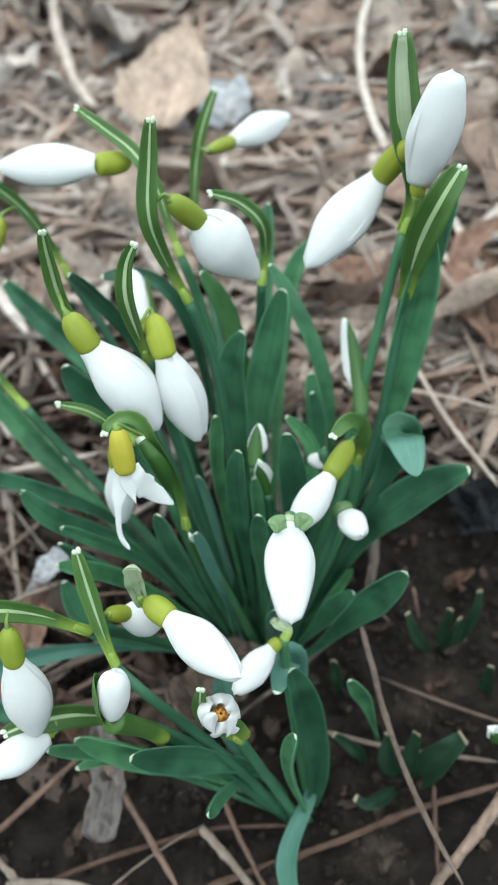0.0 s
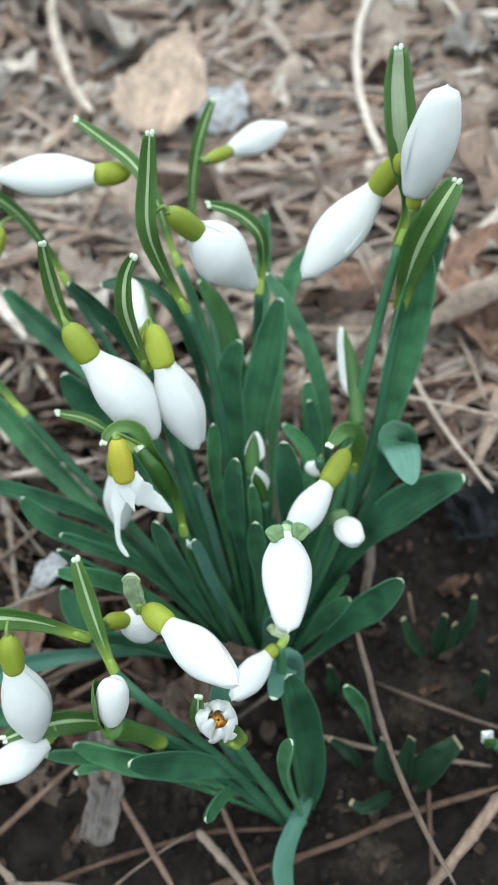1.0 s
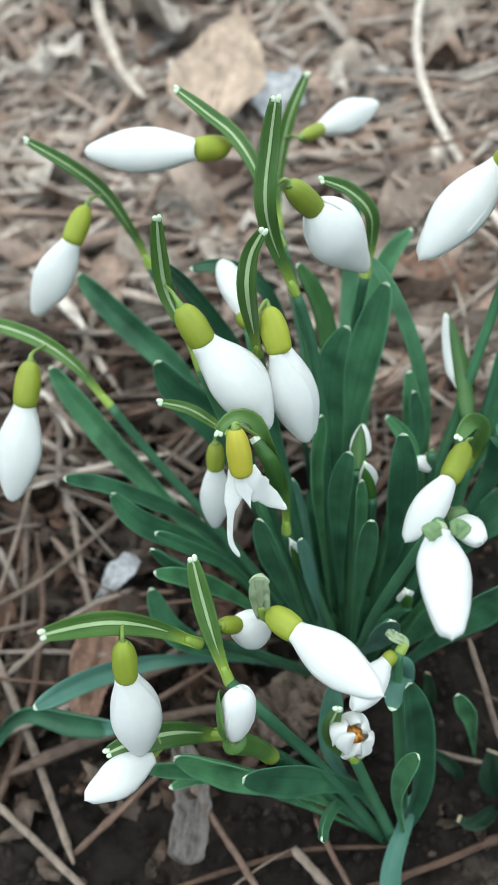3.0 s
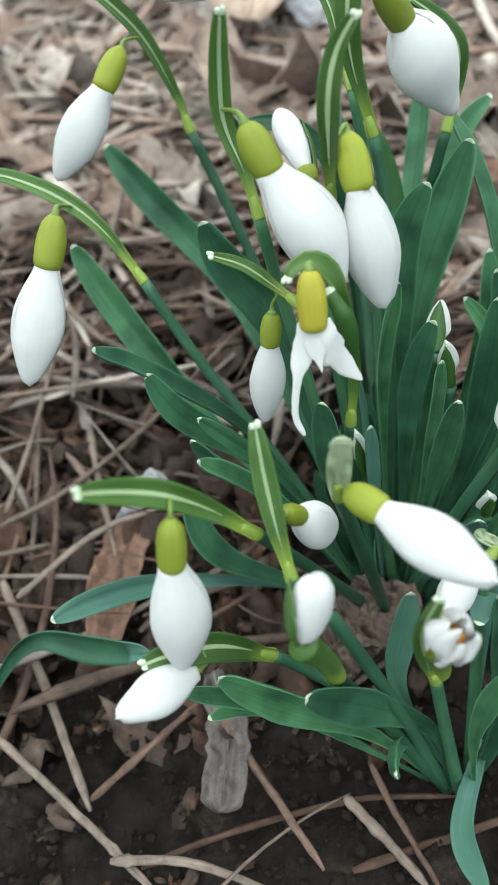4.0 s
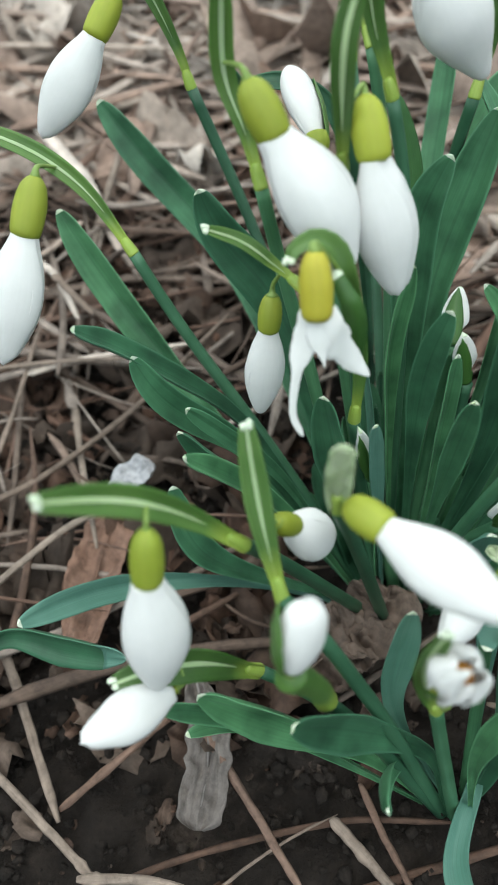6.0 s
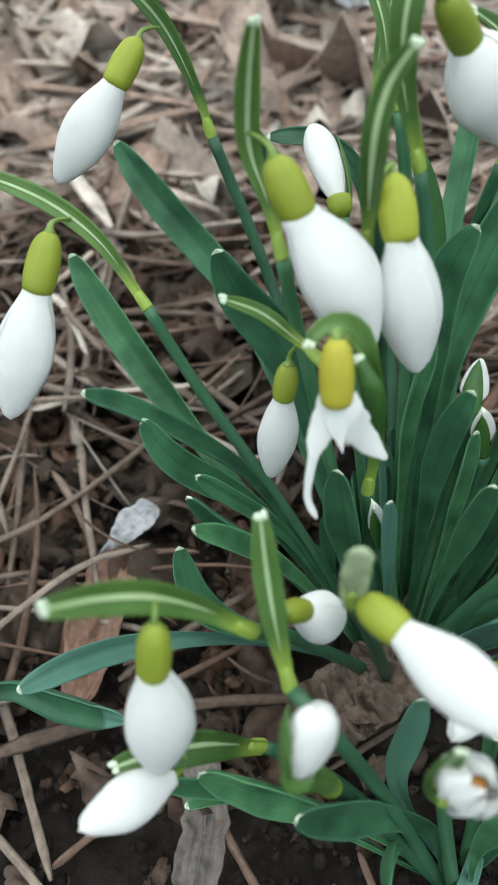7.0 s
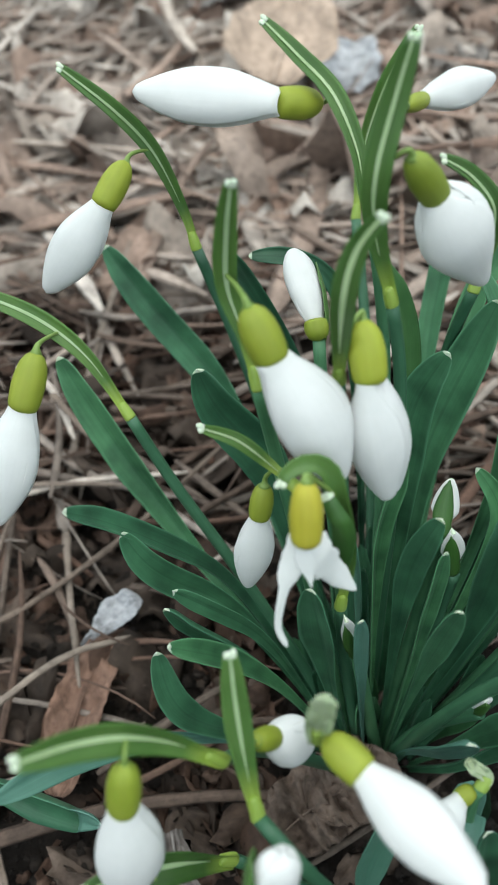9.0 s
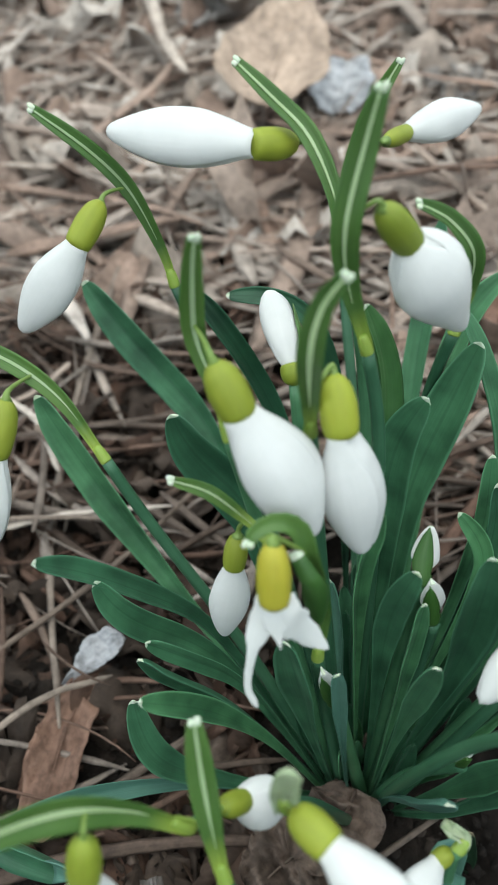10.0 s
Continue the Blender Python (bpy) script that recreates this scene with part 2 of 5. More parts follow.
def band(points, half, fold, thick, facing=FRONT, twist=0.0, rows=22, cols=9, span=(0.0, 1.0), lift=0.0, wave=0.0, seed=0.0, ease=1.0, slim=None, soft=0, ridge=0.0):
    """A blade with thickness swept along points. half(s): half width; fold(s): how far the edges rise, as a share of the half
    width. span: the stretch of the line that is built. Returns verts, faces, uvs."""
    pts, length = spline(points, 60)
    for k in range(soft):
        pts = [pts[0]] + [(a + 2 * b + c) / 4 for a, b, c in zip(pts, pts[1:], pts[2:])] + [pts[-1]]
    fr = frames(pts, Vector(facing).normalized(), twist)
    verts, uv, faces = [], [], []
    ring = 2 * cols
    for r in range(rows):
        s = span[0] + (span[1] - span[0]) * (1 - (1 - r / (rows - 1)) ** ease)
        x = s * 59
        i = min(int(x), 58)
        f = x - i
        q = pts[i].lerp(pts[i + 1], f)
        t, side, n = (fr[i][k].lerp(fr[i + 1][k], f).normalized() for k in range(3))
        w, h = half(s), fold(s)
        for face in (0, 1):
            for c in range(cols):
                v = -1 + 2 * c / (cols - 1)
                if face:
                    v = -v
                rise = h * w * abs(v) ** 1.7 + lift + ridge * w * math.cos(v * 7.6 + seed)
                if wave:
                    rise += wave * noise.noise(Vector((s * 5 + seed, v * 1.2, seed)))
                    if wave > 0.0015:
                        rise += 0.55 * wave * noise.noise(Vector((s * 15 + seed, v * 5.0, seed)))
                depth = (thick if slim is None else thick * slim(s)) * (0.25 + 0.75 * (1 - v * v)) * face
                verts.append(q + side * (v * w) + n * (rise - depth))
                uv.append(((v + 1) / 2, s * length))
    for r in range(rows - 1):
        for c in range(ring):
            a, b = r * ring + c, r * ring + (c + 1) % ring
            faces.append((a, b, b + ring, a + ring))
    faces.append(tuple(reversed(range(ring))))
    faces.append(tuple(range((rows - 1) * ring, rows * ring)))
    return verts, faces, uv


def tube(points, radius, rows=18, sides=10, flat=1.0, facing=FRONT, bumps=0.0, seed=0.0):
    """A round stalk along points. radius(s) in metres."""
    pts, length = spline(points, rows)
    fr = frames(pts, Vector(facing).normalized())
    verts, uv, faces = [], [], []
    for i, q in enumerate(pts):
        s = i / (rows - 1)
        t, side, n = fr[i]
        for k in range(sides):
            a = 2 * math.pi * k / sides
            r = radius(s)
            if bumps:
                r *= 1 + bumps * noise.noise(Vector((s * 9 + seed, math.cos(a), math.sin(a) + seed)))
            verts.append(q + side * (r * math.cos(a)) + n * (r * flat * math.sin(a)))
            uv.append((2 * abs(k / sides - 0.5), s * length))
    for i in range(rows - 1):
        for k in range(sides):
            a, b = i * sides + k, i * sides + (k + 1) % sides
            faces.append((a, b, b + sides, a + sides))
    faces.append(tuple(reversed(range(sides))))
    faces.append(tuple(range((rows - 1) * sides, rows * sides)))
    return verts, faces, uv


def table(*pairs):
    xs, ys = [p[0] for p in pairs], [p[1] for p in pairs]
    return lambda s: float(np.interp(s, xs, ys))


def smooth_table(*pairs):
    pts = [Vector((x, y, 0)) for x, y in pairs]
    line, _ = spline(pts, 80)
    xs, ys = [p.x for p in line], [p.y for p in line]
    return lambda s: float(np.interp(s, xs, ys))


# ---- snowdrops ----
def leaf_half(width, length, taper=0.85):
    """Half the width of a leaf along it: narrow at the foot, broadest past the middle, drawn in to a rounded end."""
    start = max(0.40, 1 - 2.7 * width / length)

    def half(s):
        x = max(0.0, (s - start) / (1 - start))
        end = max(0.004, 1 - x ** 2.3) ** 0.50
        return width / 2 * (0.16 + 0.84 * min(1.0, s / 0.74) ** taper) * end
    return half


def leaf(points, width, label, twist=0.0, fold=0.68, roll=0.0, end=None, skin=None, soft=40, pointed=0.0, taper=2.1, end_length=0.0007):
    """A strap leaf from its foot to its pale tip. roll: degrees by which its face turns about its length."""
    ob = thing("snowdrop_leaf", points[0], label, "leaf", "leaves of the snowdrops")
    facing = Matrix.Rotation(radians(roll), 3, (Vector(points[-1]) - Vector(points[0])).normalized()) @ FRONT
    length = spline(points, 30)[1]
    half = leaf_half(width, length, taper)
    if pointed:
        half = lambda s: width / 2 * (0.3 + 0.7 * min(1.0, s / 0.65)) * min(1.0, max(0.02, (1 - s) / pointed)) ** 0.75
    if end == WITHERED:
        half = lambda s: width / 2 * (0.5 + 0.5 * math.sin(min(1.0, s / 0.5) * 1.5708)) * (1 - 0.55 * max(0.0, s - 0.55) / 0.45) * (1 + 0.35 * max(0.0, s - 0.8) * noise.noise(Vector((s * 60, width * 900, 0))) / 0.2)
    depth = lambda s: 1.3 * fold * (1.2 - 0.65 * s) * min(1.0, max(0.0, (1 - s) * length / 0.006))
    cut = 1 - (0.0009 if end == WITHERED else end_length) / length
    slim = lambda s: min(1.0, 0.25 + (1 - s) * length / 0.003)
    v, f, u = band(points, half, depth, 0.0010, facing, twist, 44, 13, (0, cut), wave=0.0003, seed=width * 3000, ease=2.0, slim=slim, soft=soft, ridge=0.03)
    blade = part("blade", v, f, skin or LEAF, ob, u)
    v, f, u = band(points, half, depth, 0.0010, facing, twist, 10, 13, (cut, 1), wave=0.0003, seed=width * 3000, ease=2.0, slim=slim, soft=soft, ridge=0.03)
    part("tip", v, f, end or TIP, blade, u, "withered brown end" if end == WITHERED else "bent pale underside" if end == UNDERSIDE else "" if end else "pale whitish leaf tip")
    return ob


def stalk(ob, points, width=0.0024):
    line, _ = spline(points, 40)
    for k in range(60):
        line = [line[0]] + [(a + 2 * b + c) / 4 for a, b, c in zip(line, line[1:], line[2:])] + [line[-1]]
    v, f, u = tube(line[::3] + [line[-1]], table((0, width * 0.56), (1, width * 0.46)), 24, 10, 0.86)
    return part("stalk", v, f, SCAPE, ob, u)


TATTERED = smooth_table((0, 0.60), (0.2, 0.80), (0.5, 0.98), (0.75, 1.0), (0.9, 0.86), (0.96, 1.0), (1.0, 0.62))
SPATHE_SHAPE = smooth_table((0, 0.46), (0.15, 0.55), (0.45, 0.92), (0.65, 1.0), (0.85, 0.82), (0.95, 0.60), (0.985, 0.48), (1.0, 0.40))


def spathe(ob, points, width, facing=FRONT, twist=0.0, clear=0.20, pale=False):
    """The sheath over a flower: green keels, a papery strip between them, a pale tip and a yellowish foot."""
    form = TATTERED if pale else SPATHE_SHAPE
    half = lambda s: form(s) * width / 2
    v, f, u = band(points, half, lambda s: 0.75 - 0.35 * s, 0.0007, facing, twist, 30, 9, (0, 0.98), 0.0, 0.0007 if pale else 0.0002, width * 900)
    sheath = part("spathe", v, f, PAPER if pale else SPATHE, ob, u)
    if clear > 0.1:
        v, f, u = band(points, lambda s: half(s) * clear * 0.75 * min(1, 0.25 + 2.5 * max(0, s - 0.2)), lambda s: 0.2, 0.0004, facing, twist, 18, 5, (0.22, 0.98), 0.00018)
        part("membrane", v, f, PAPER if clear > 0.3 else MEMBRANE, sheath, u, "pale papery strip")
    foot, run = spline(points, 40)
    if pale:
        v, f, u = band(points, half, lambda s: 0.75 - 0.35 * s, 0.0008, facing, twist, 8, 9, (0.98, 1.0), 0.0, 0.0007, width * 900)
        part("tip", v, f, PAPER, sheath, u, "ragged papery tip")
    else:
        on = (foot[39] - foot[36]).normalized()
        side = on.cross(Vector(facing)).normalized() * min(width, 0.0045)
        for k in (-1, 1):
            at = foot[38] + side * (0.105 * k)
            v, f, u = tube([at - on * 0.0003, at + on * 0.0003 + side * (0.01 * k), at + on * (0.0008 + 0.0002 * k) + side * (0.03 * k)], smooth_table((0, 0.00046), (0.4, 0.00052), (0.8, 0.00040), (1, 0.00016)), 8, 8, 0.8, facing)
            part("tip", v, f, TIP, sheath, u, "whitish split tip")
    n = max(3, min(12, round(0.0034 / (run / 39))))
    wide = min(max(width * 0.27, 0.00112), 0.00124)
    v, f, u = tube([foot[0] - (foot[1] - foot[0]).normalized() * 0.0005, foot[0], foot[n // 2], foot[n]], smooth_table((0, wide * 0.86), (0.05, wide * 0.97), (0.12, wide), (0.5, wide * 0.94), (0.85, wide * 0.80), (1, wide * 0.55)), 20, 14, 0.88)
    part("foot", v, f, NODE, sheath, u, "yellowish foot of the sheath")
    return sheath


def ovary(ob, o, j, width, skin=None):
    o, j = Vector(o), Vector(j)
    shape = smooth_table((0, 0.24), (0.06, 0.52), (0.2, 0.82), (0.45, 0.99), (0.65, 1.0), (0.85, 0.95), (0.95, 0.85), (1, 0.62))
    v, f, u = tube([o, o.lerp(j, 0.5), j + (j - o).normalized() * 0.0006], lambda s: shape(s) * width / 2, 20, 16)
    return part("ovary", v, f, skin or OVARY, ob, u)


def pedicel(ob, start, o, j, arch=0.002):
    o, j, start = Vector(o), Vector(j), Vector(start) - FRONT * 0.0007
    away = (o - j).normalized()
    top = o + away * arch + Vector((0, 0, arch * 0.25))
    v, f, u = tube([start, start.lerp(top, 0.6) + Vector((0, 0, arch * 0.3)), top, o - away * 0.0004], table((0, 0.00030), (0.4, 0.00034), (0.8, 0.00040), (0.93, 0.00055), (1, 0.0011)), 22, 10)
    part("pedicel", v, f, PEDICEL, ob, u)


BODY = smooth_table((0, 0.44), (0.08, 0.54), (0.2, 0.76), (0.35, 0.95), (0.48, 1.0), (0.62, 0.94), (0.78, 0.72), (0.9, 0.50), (0.96, 0.35), (0.99, 0.18), (1.0, 0.01))
PLUMP = smooth_table((0, 0.44), (0.06, 0.60), (0.16, 0.84), (0.32, 1.0), (0.46, 0.97), (0.62, 0.78), (0.78, 0.53), (0.90, 0.37), (0.97, 0.22), (1.0, 0.01))
SNUG = smooth_table((0, 0.40), (0.12, 0.62), (0.3, 0.88), (0.55, 1.04), (0.8, 1.06), (1, 1.0))
LANTERN = smooth_table((0, 0.50), (0.06, 0.56), (0.14, 0.74), (0.28, 0.96), (0.42, 1.0), (0.6, 0.93), (0.76, 0.76), (0.88, 0.59), (0.96, 0.43), (0.99, 0.26), (1.0, 0.01))
EGG = smooth_table((0, 0.50), (0.1, 0.66), (0.28, 0.90), (0.46, 1.0), (0.64, 0.94), (0.80, 0.79), (0.91, 0.63), (0.97, 0.44), (0.99, 0.26), (1.0, 0.01))
BLUNT = smooth_table((0, 0.44), (0.08, 0.60), (0.2, 0.80), (0.4, 0.98), (0.6, 1.0), (0.78, 0.90), (0.9, 0.68), (0.96, 0.45), (0.99, 0.24), (1.0, 0.01))


def petal(ob, j, p, radius, angle, length=1.0, reach=1.12, shape=BODY, open_by=0.0, seed=0.0, name="petal", flat=1.0, skin=None, dip=0.022, claw=0.0, point=0.035, face_flat=0.05, bow=(0, 0, 0), crumple=0.06):
    """One spoon-shaped petal, wrapped about the flower's axis from j to p. bow: how far the axis bulges aside at its middle."""
    j, p = Vector(j), Vector(p)
    axis = p - j
    size = axis.length * length
    w = axis.normalized()
    ex = w.cross(Vector((0.31, -0.62, 0.72))).normalized()
    ey = w.cross(ex)
    bow = Vector(bow)
    rows, cols, thick = 24, 17, 0.00014
    verts, uv, faces = [], [], []
    for face in (0, 1):
        for i in range(rows):
            s = i / (rows - 1)
            for k in range(cols):
                v = -1 + 2 * k / (cols - 1)
                spread = reach * (0.92 + 0.16 * math.sin(math.pi * min(1, s * 1.15)))
                if claw:
                    spread *= 1 - claw * max(0.0, 1 - s / 0.26) ** 1.1
                a = angle + v * spread
                r = radius * (shape(s) + open_by * s * s)
                r *= 1 + 0.016 * math.cos(v * 6.0 + seed) * math.sin(math.pi * s) - dip * abs(v) ** 5 - face_flat * (1 - v * v) * math.sin(math.pi * s)
                r += crumple * radius * math.sin(math.pi * min(1.0, 0.12 + 0.88 * s)) * noise.noise(Vector((s * 2.4 + seed, math.cos(a) * 1.2, math.sin(a) * 1.2)))
                r -= thick * face * (1 - 0.8 * v ** 6)
                end = s * (1 - point * v * v * s)
                verts.append(j + w * (size * end) + bow * math.sin(math.pi * min(1.0, end)) + ex * (r * math.cos(a)) + ey * (r * flat * math.sin(a)))
                uv.append(((v + 1) / 2, s))
    half = rows * cols
    for i in range(rows - 1):
        for k in range(cols - 1):
            a = i * cols + k
            faces.append((a, a + 1, a + cols + 1, a + cols))
            faces.append((half + a, half + a + cols, half + a + cols + 1, half + a + 1))
    edge = [k for k in range(cols)] + [i * cols + cols - 1 for i in range(1, rows)]
    edge += [(rows - 1) * cols + k for k in range(cols - 2, -1, -1)] + [i * cols for i in range(rows - 2, 0, -1)]
    for a, b in zip(edge, edge[1:] + edge[:1]):
        faces.append((a, a + half, b + half, b))
    return part(name, verts, faces, skin or PETAL, ob, uv, "", len(edge))


def flower_head(ob, o, j, p, width, ovary_width, turn=0.25, shape=BODY, open_by=0.0, seed=0.0, flat=1.0, cap=None, claw=0.0, bow=(0, 0, 0)):
    ovary(ob, o, j, ovary_width, cap)
    back = Vector(j) - (Vector(j) - Vector(o)) * 0.04
    for k in range(3):
        petal(ob, back, p, width / 2 * (1.0, 0.985, 0.975)[k], turn - 1.5708 + k * 2.0944, (1.0, 0.985, 0.965)[k], 1.16 if k else 1.28, shape, open_by, seed + 0.7 * k, "petal", flat, None, 0.030 if k else 0.012, claw, 0.010 if shape in (EGG, LANTERN) else 0.035, bow=bow)
    if claw:
        for k in range(3):
            petal(ob, back, p, width / 2 * 0.80, turn - 0.5236 + k * 2.0944, 0.6, 1.1, shape, open_by, seed, "inner_petal", flat, bow=bow)


def wrap(ob, j, p, radius, angle, length, reach, shape=BODY):
    """A green sheath hugging the lower part of a bud."""
    petal(ob, j, p, radius, angle - 1.5708, length, reach, shape, 0.0, 3.3, "spathe", 1.0, SPATHE, 0.0, 0.0, 0.35, 0.0)


def sheath_tube(ob, points, width=0.0038):
    """The closed lower part of a sheath, yellowish at the swollen joint where it leaves the stalk."""
    v, f, u = tube(points, table((0, width * 0.44), (0.03, width * 0.49), (0.12, width * 0.47), (0.6, width * 0.50), (1, width * 0.62)), 18, 12, 0.85)
    return part("sheath_tube", v, f, SPATHE, ob, u, "pale green sheath tube with a yellowish joint")


def snowdrop(label, o, j, p, width, ovary_width, sheath=None, sheath_width=0.003, foot=None, from_at=0.5, turn=0.25, shape=BODY,
             open_by=0.0, seed=0.0, facing=FRONT, twist=0.0, arch=0.0010, clear=0.20, flat=0.82, from_foot=False, pale=False, cap=None, hug=None, claw=0.0, bow=(0, 0, 0), sleeve=None):
    """A whole flower: stalk, sheath, pedicel, ovary and three petals."""
    ob = thing("snowdrop_flower", foot[0] if foot else o, label, "flower", "flowers of the snowdrops")
    if foot:
        stalk(ob, foot)
    if sheath:
        spathe(ob, sheath, sheath_width, facing, twist, clear, pale)
    start = None
    if sheath:
        line, _ = spline(sheath, 40)
        near = min(range(10, 38), key=lambda k: (line[k] - Vector(o)).length)
        start = line[int(0.65 * near + 0.35 * from_at * 39)]
    if foot and (from_foot or not sheath):
        start = Vector(foot[-1])
    if start is not None:
        pedicel(ob, start, o, j, arch)
    flower_head(ob, o, j, p, width, ovary_width, turn, shape, open_by, seed, flat, cap, claw, bow)
    if sleeve:
        sheath_tube(ob, sleeve)
    if hug:
        wrap(ob, o, p, width / 2 * hug[0], hug[1], hug[2], hug[3], hug[4])
    return ob


BUD_SHAPE = smooth_table((0, 0.50), (0.2, 0.78), (0.42, 1.0), (0.62, 0.95), (0.80, 0.70), (0.92, 0.42), (0.98, 0.22), (1.0, 0.08))


def closed_bud(label, sheath, width, foot, facing=FRONT, lean=0.0):
    """A bud still wrapped in its sheath: white petals behind a narrower green keel. lean: how far the green lies to one side."""
    ob = thing("snowdrop_bud", foot[0], label, "flower bud", "buds of the snowdrops")
    stalk(ob, foot, 0.0026)
    half = lambda s: BUD_SHAPE(s) * width / 2
    v, f, u = band(sheath, lambda s: half(s) * min(1.0, max(0.3, 3.0 * (s - 0.12))), lambda s: -0.45, 0.0016, facing, 0, 22, 9, (0, 0.985))
    white = part("petal", v, f, PETAL, ob, u, "white petals showing beside the sheath")
    side = (Vector(sheath[-1]) - Vector(sheath[0])).normalized().cross(Vector(facing)).normalized() * (lean * width)
    line = [Vector(q) + side * k for q, k in zip(sheath, (0.0, 1.0, 0.9))]
    v, f, u = band(line, lambda s: half(s) * (1.0 if s < 0.2 else max(0.05, 0.78 - 0.55 * max(0.0, s - 0.35) - 2.5 * max(0.0, s - 0.84))), lambda s: -0.45, 0.0008, facing, 0, 22, 9, (0, 0.96), 0.0006)
    part("spathe", v, f, BUD_GREEN, ob, u)
    v, f, u = band(sheath, half, lambda s: -0.4, 0.0016, facing, 0, 6, 9, (0.98, 1.0))
    part("tip", v, f, TIP, white, u, "whitish tip")
    return ob


# ---- dead plants on the ground ----
def ground_height(x, y):
    level = lambda v, e: v if abs(v) < e else math.copysign(e + e * math.tanh((abs(v) - e) / e), v)
    return 0.06 * level(x, 0.8) + 0.22 * level(y, 0.9) - 0.013


def straw(points, width, label, material=None, knots=(), kind="dry_stalk", category="dry stalk", flat=0.75, seed=0.0):
    """A dry stalk lying on the ground, with slight swellings at its knots."""
    ob = thing(kind, points[0], label, category, "dry stalks on the ground")

    def radius(s):
        r = width / 2 * 0.88 * (1.0 - 0.22 * s) * min(1.0, 0.55 + 9 * s, 0.42 + 6 * (1 - s))
        for k in knots:
            r *= 1 + 0.38 * math.exp(-((s - k) / 0.018) ** 2)
        return r
    v, f, u = tube(points, radius, 40, 9, flat, (0, -0.2, 1), 0.34, seed)
    part("stem", v, f, material or STRAW, ob, u)
    return ob


def dead_leaf(spine, width, material, label, shape, fold=0.4, wave=0.003, facing=(0, -0.2, 1), twist=0.0, seed=0.0, torn=0.10, rib=True):
    """A withered leaf: a crumpled blade with a thin midrib."""
    spine = [Vector(q) + Vector((0, 0, 0.0036 if q[1] > 0.19 else 0.0022)) for q in spine]
    ob = thing("dead_leaf", spine[0], label, "dead leaf", "dead leaves on the ground")
    ragged = lambda s: shape(s) * width / 2 * (1 + torn * noise.noise(Vector((s * 9 + seed, seed, 0.3))))
    v, f, u = band(spine, ragged, lambda s: fold, 0.0005, facing, twist, 40, 17, (0, 1), 0.0, wave, seed)
    blade = part("blade", v, f, material, ob, u)
    if not rib:
        return ob
    pts, _ = spline(spine, 8)
    n = Vector(facing).normalized() * 0.0002
    v, f, u = tube([q + n for q in pts[:7]], table((0, width * 0.012 + 0.0002), (1, 0.00015)), 14, 6, 0.8, facing)
    part("midrib", v, f, material, blade, u)
    return ob


def torn_flower(o, j, low, right, sheath, foot):
    """A damaged flower: the petals are eaten to ragged strips below a yellow ovary."""
    ob = thing("torn_snowdrop_flower", foot[0], "damaged white snowdrop flower with ragged torn petals", "flower", "flowers of the snowdrops")
    stalk(ob, foot)
    spathe(ob, sheath, 0.0033, FRONT, 0, 0.07)
    flap = [(-0.0168, 0.1100, 0.0999), (-0.0150, 0.1085, 0.0975), (-0.0136, 0.1078, 0.0945), (-0.0122, 0.1092, 0.0840)]
    half = smooth_table((0, 0.0009), (0.25, 0.0014), (0.6, 0.0018), (0.85, 0.0012), (1, 0.0005))
    v, f, u = band(flap, half, lambda s: -0.5, 0.0005, FRONT, 0, 24, 9, (0.06, 1))
    part("sheath_flap", v, f, BUD_GREEN, ob, u, "dark green flap of the sheath")
    v, f, u = band(flap, half, lambda s: -0.5, 0.0006, FRONT, 0, 8, 9, (0, 0.06))
    part("tip", v, f, TIP, ob, u, "whitish split tip")
    pedicel(ob, spline(sheath, 40)[0][27], o, j, 0.0006)
    ovary(ob, o, j, 0.0046, YELLOW_OVARY)
    o, j, low, right = Vector(o), Vector(j), Vector(low), Vector(right)
    down = (j - o).normalized()
    start = j - down * 0.0009
    ragged = lambda shape, w, k: lambda s: shape(s) * w / 2 * (1 + 0.12 * noise.noise(Vector((s * 13, k, 0))))
    aside = Vector((1, 0, 0))
    near = Vector((0, -0.0002, 0.0002))
    for line, w, k, shape in (
            ([start - aside * 0.0011, start + down * 0.0036 - aside * 0.0016, start + down * 0.0080 - aside * 0.0029, start.lerp(low, 0.80) - aside * 0.0018, low], 0.0038, 1.0,
             smooth_table((0, 0.62), (0.2, 0.92), (0.36, 0.78), (0.46, 0.42), (0.6, 0.32), (0.82, 0.27), (0.94, 0.25), (1, 0.10))),
            ([start + aside * 0.0012, start + down * 0.0034 + aside * 0.0022, start.lerp(right, 0.62) + down * 0.0008, right], 0.0054, 2.0,
             smooth_table((0, 0.58), (0.3, 0.86), (0.46, 0.98), (0.52, 0.72), (0.70, 0.66), (0.85, 0.40), (0.95, 0.20), (1, 0.04))),
            ([start + near, start + down * 0.0042 + near * 1.6 + aside * 0.0002, start + down * 0.0082 + near + aside * 0.0008], 0.0036, 4.0,
             smooth_table((0, 0.82), (0.35, 1.0), (0.6, 0.86), (0.72, 0.46), (0.86, 0.20), (1, 0.03)))):
        v, f, u = band(line, ragged(shape, w, k), lambda s: -0.22, 0.0003, FRONT, 0, 44, 9, (0, 1), 0.0, 0.0001, k)
        part("petal", v, f, PETAL, ob, u, "ragged torn petal")
    return ob


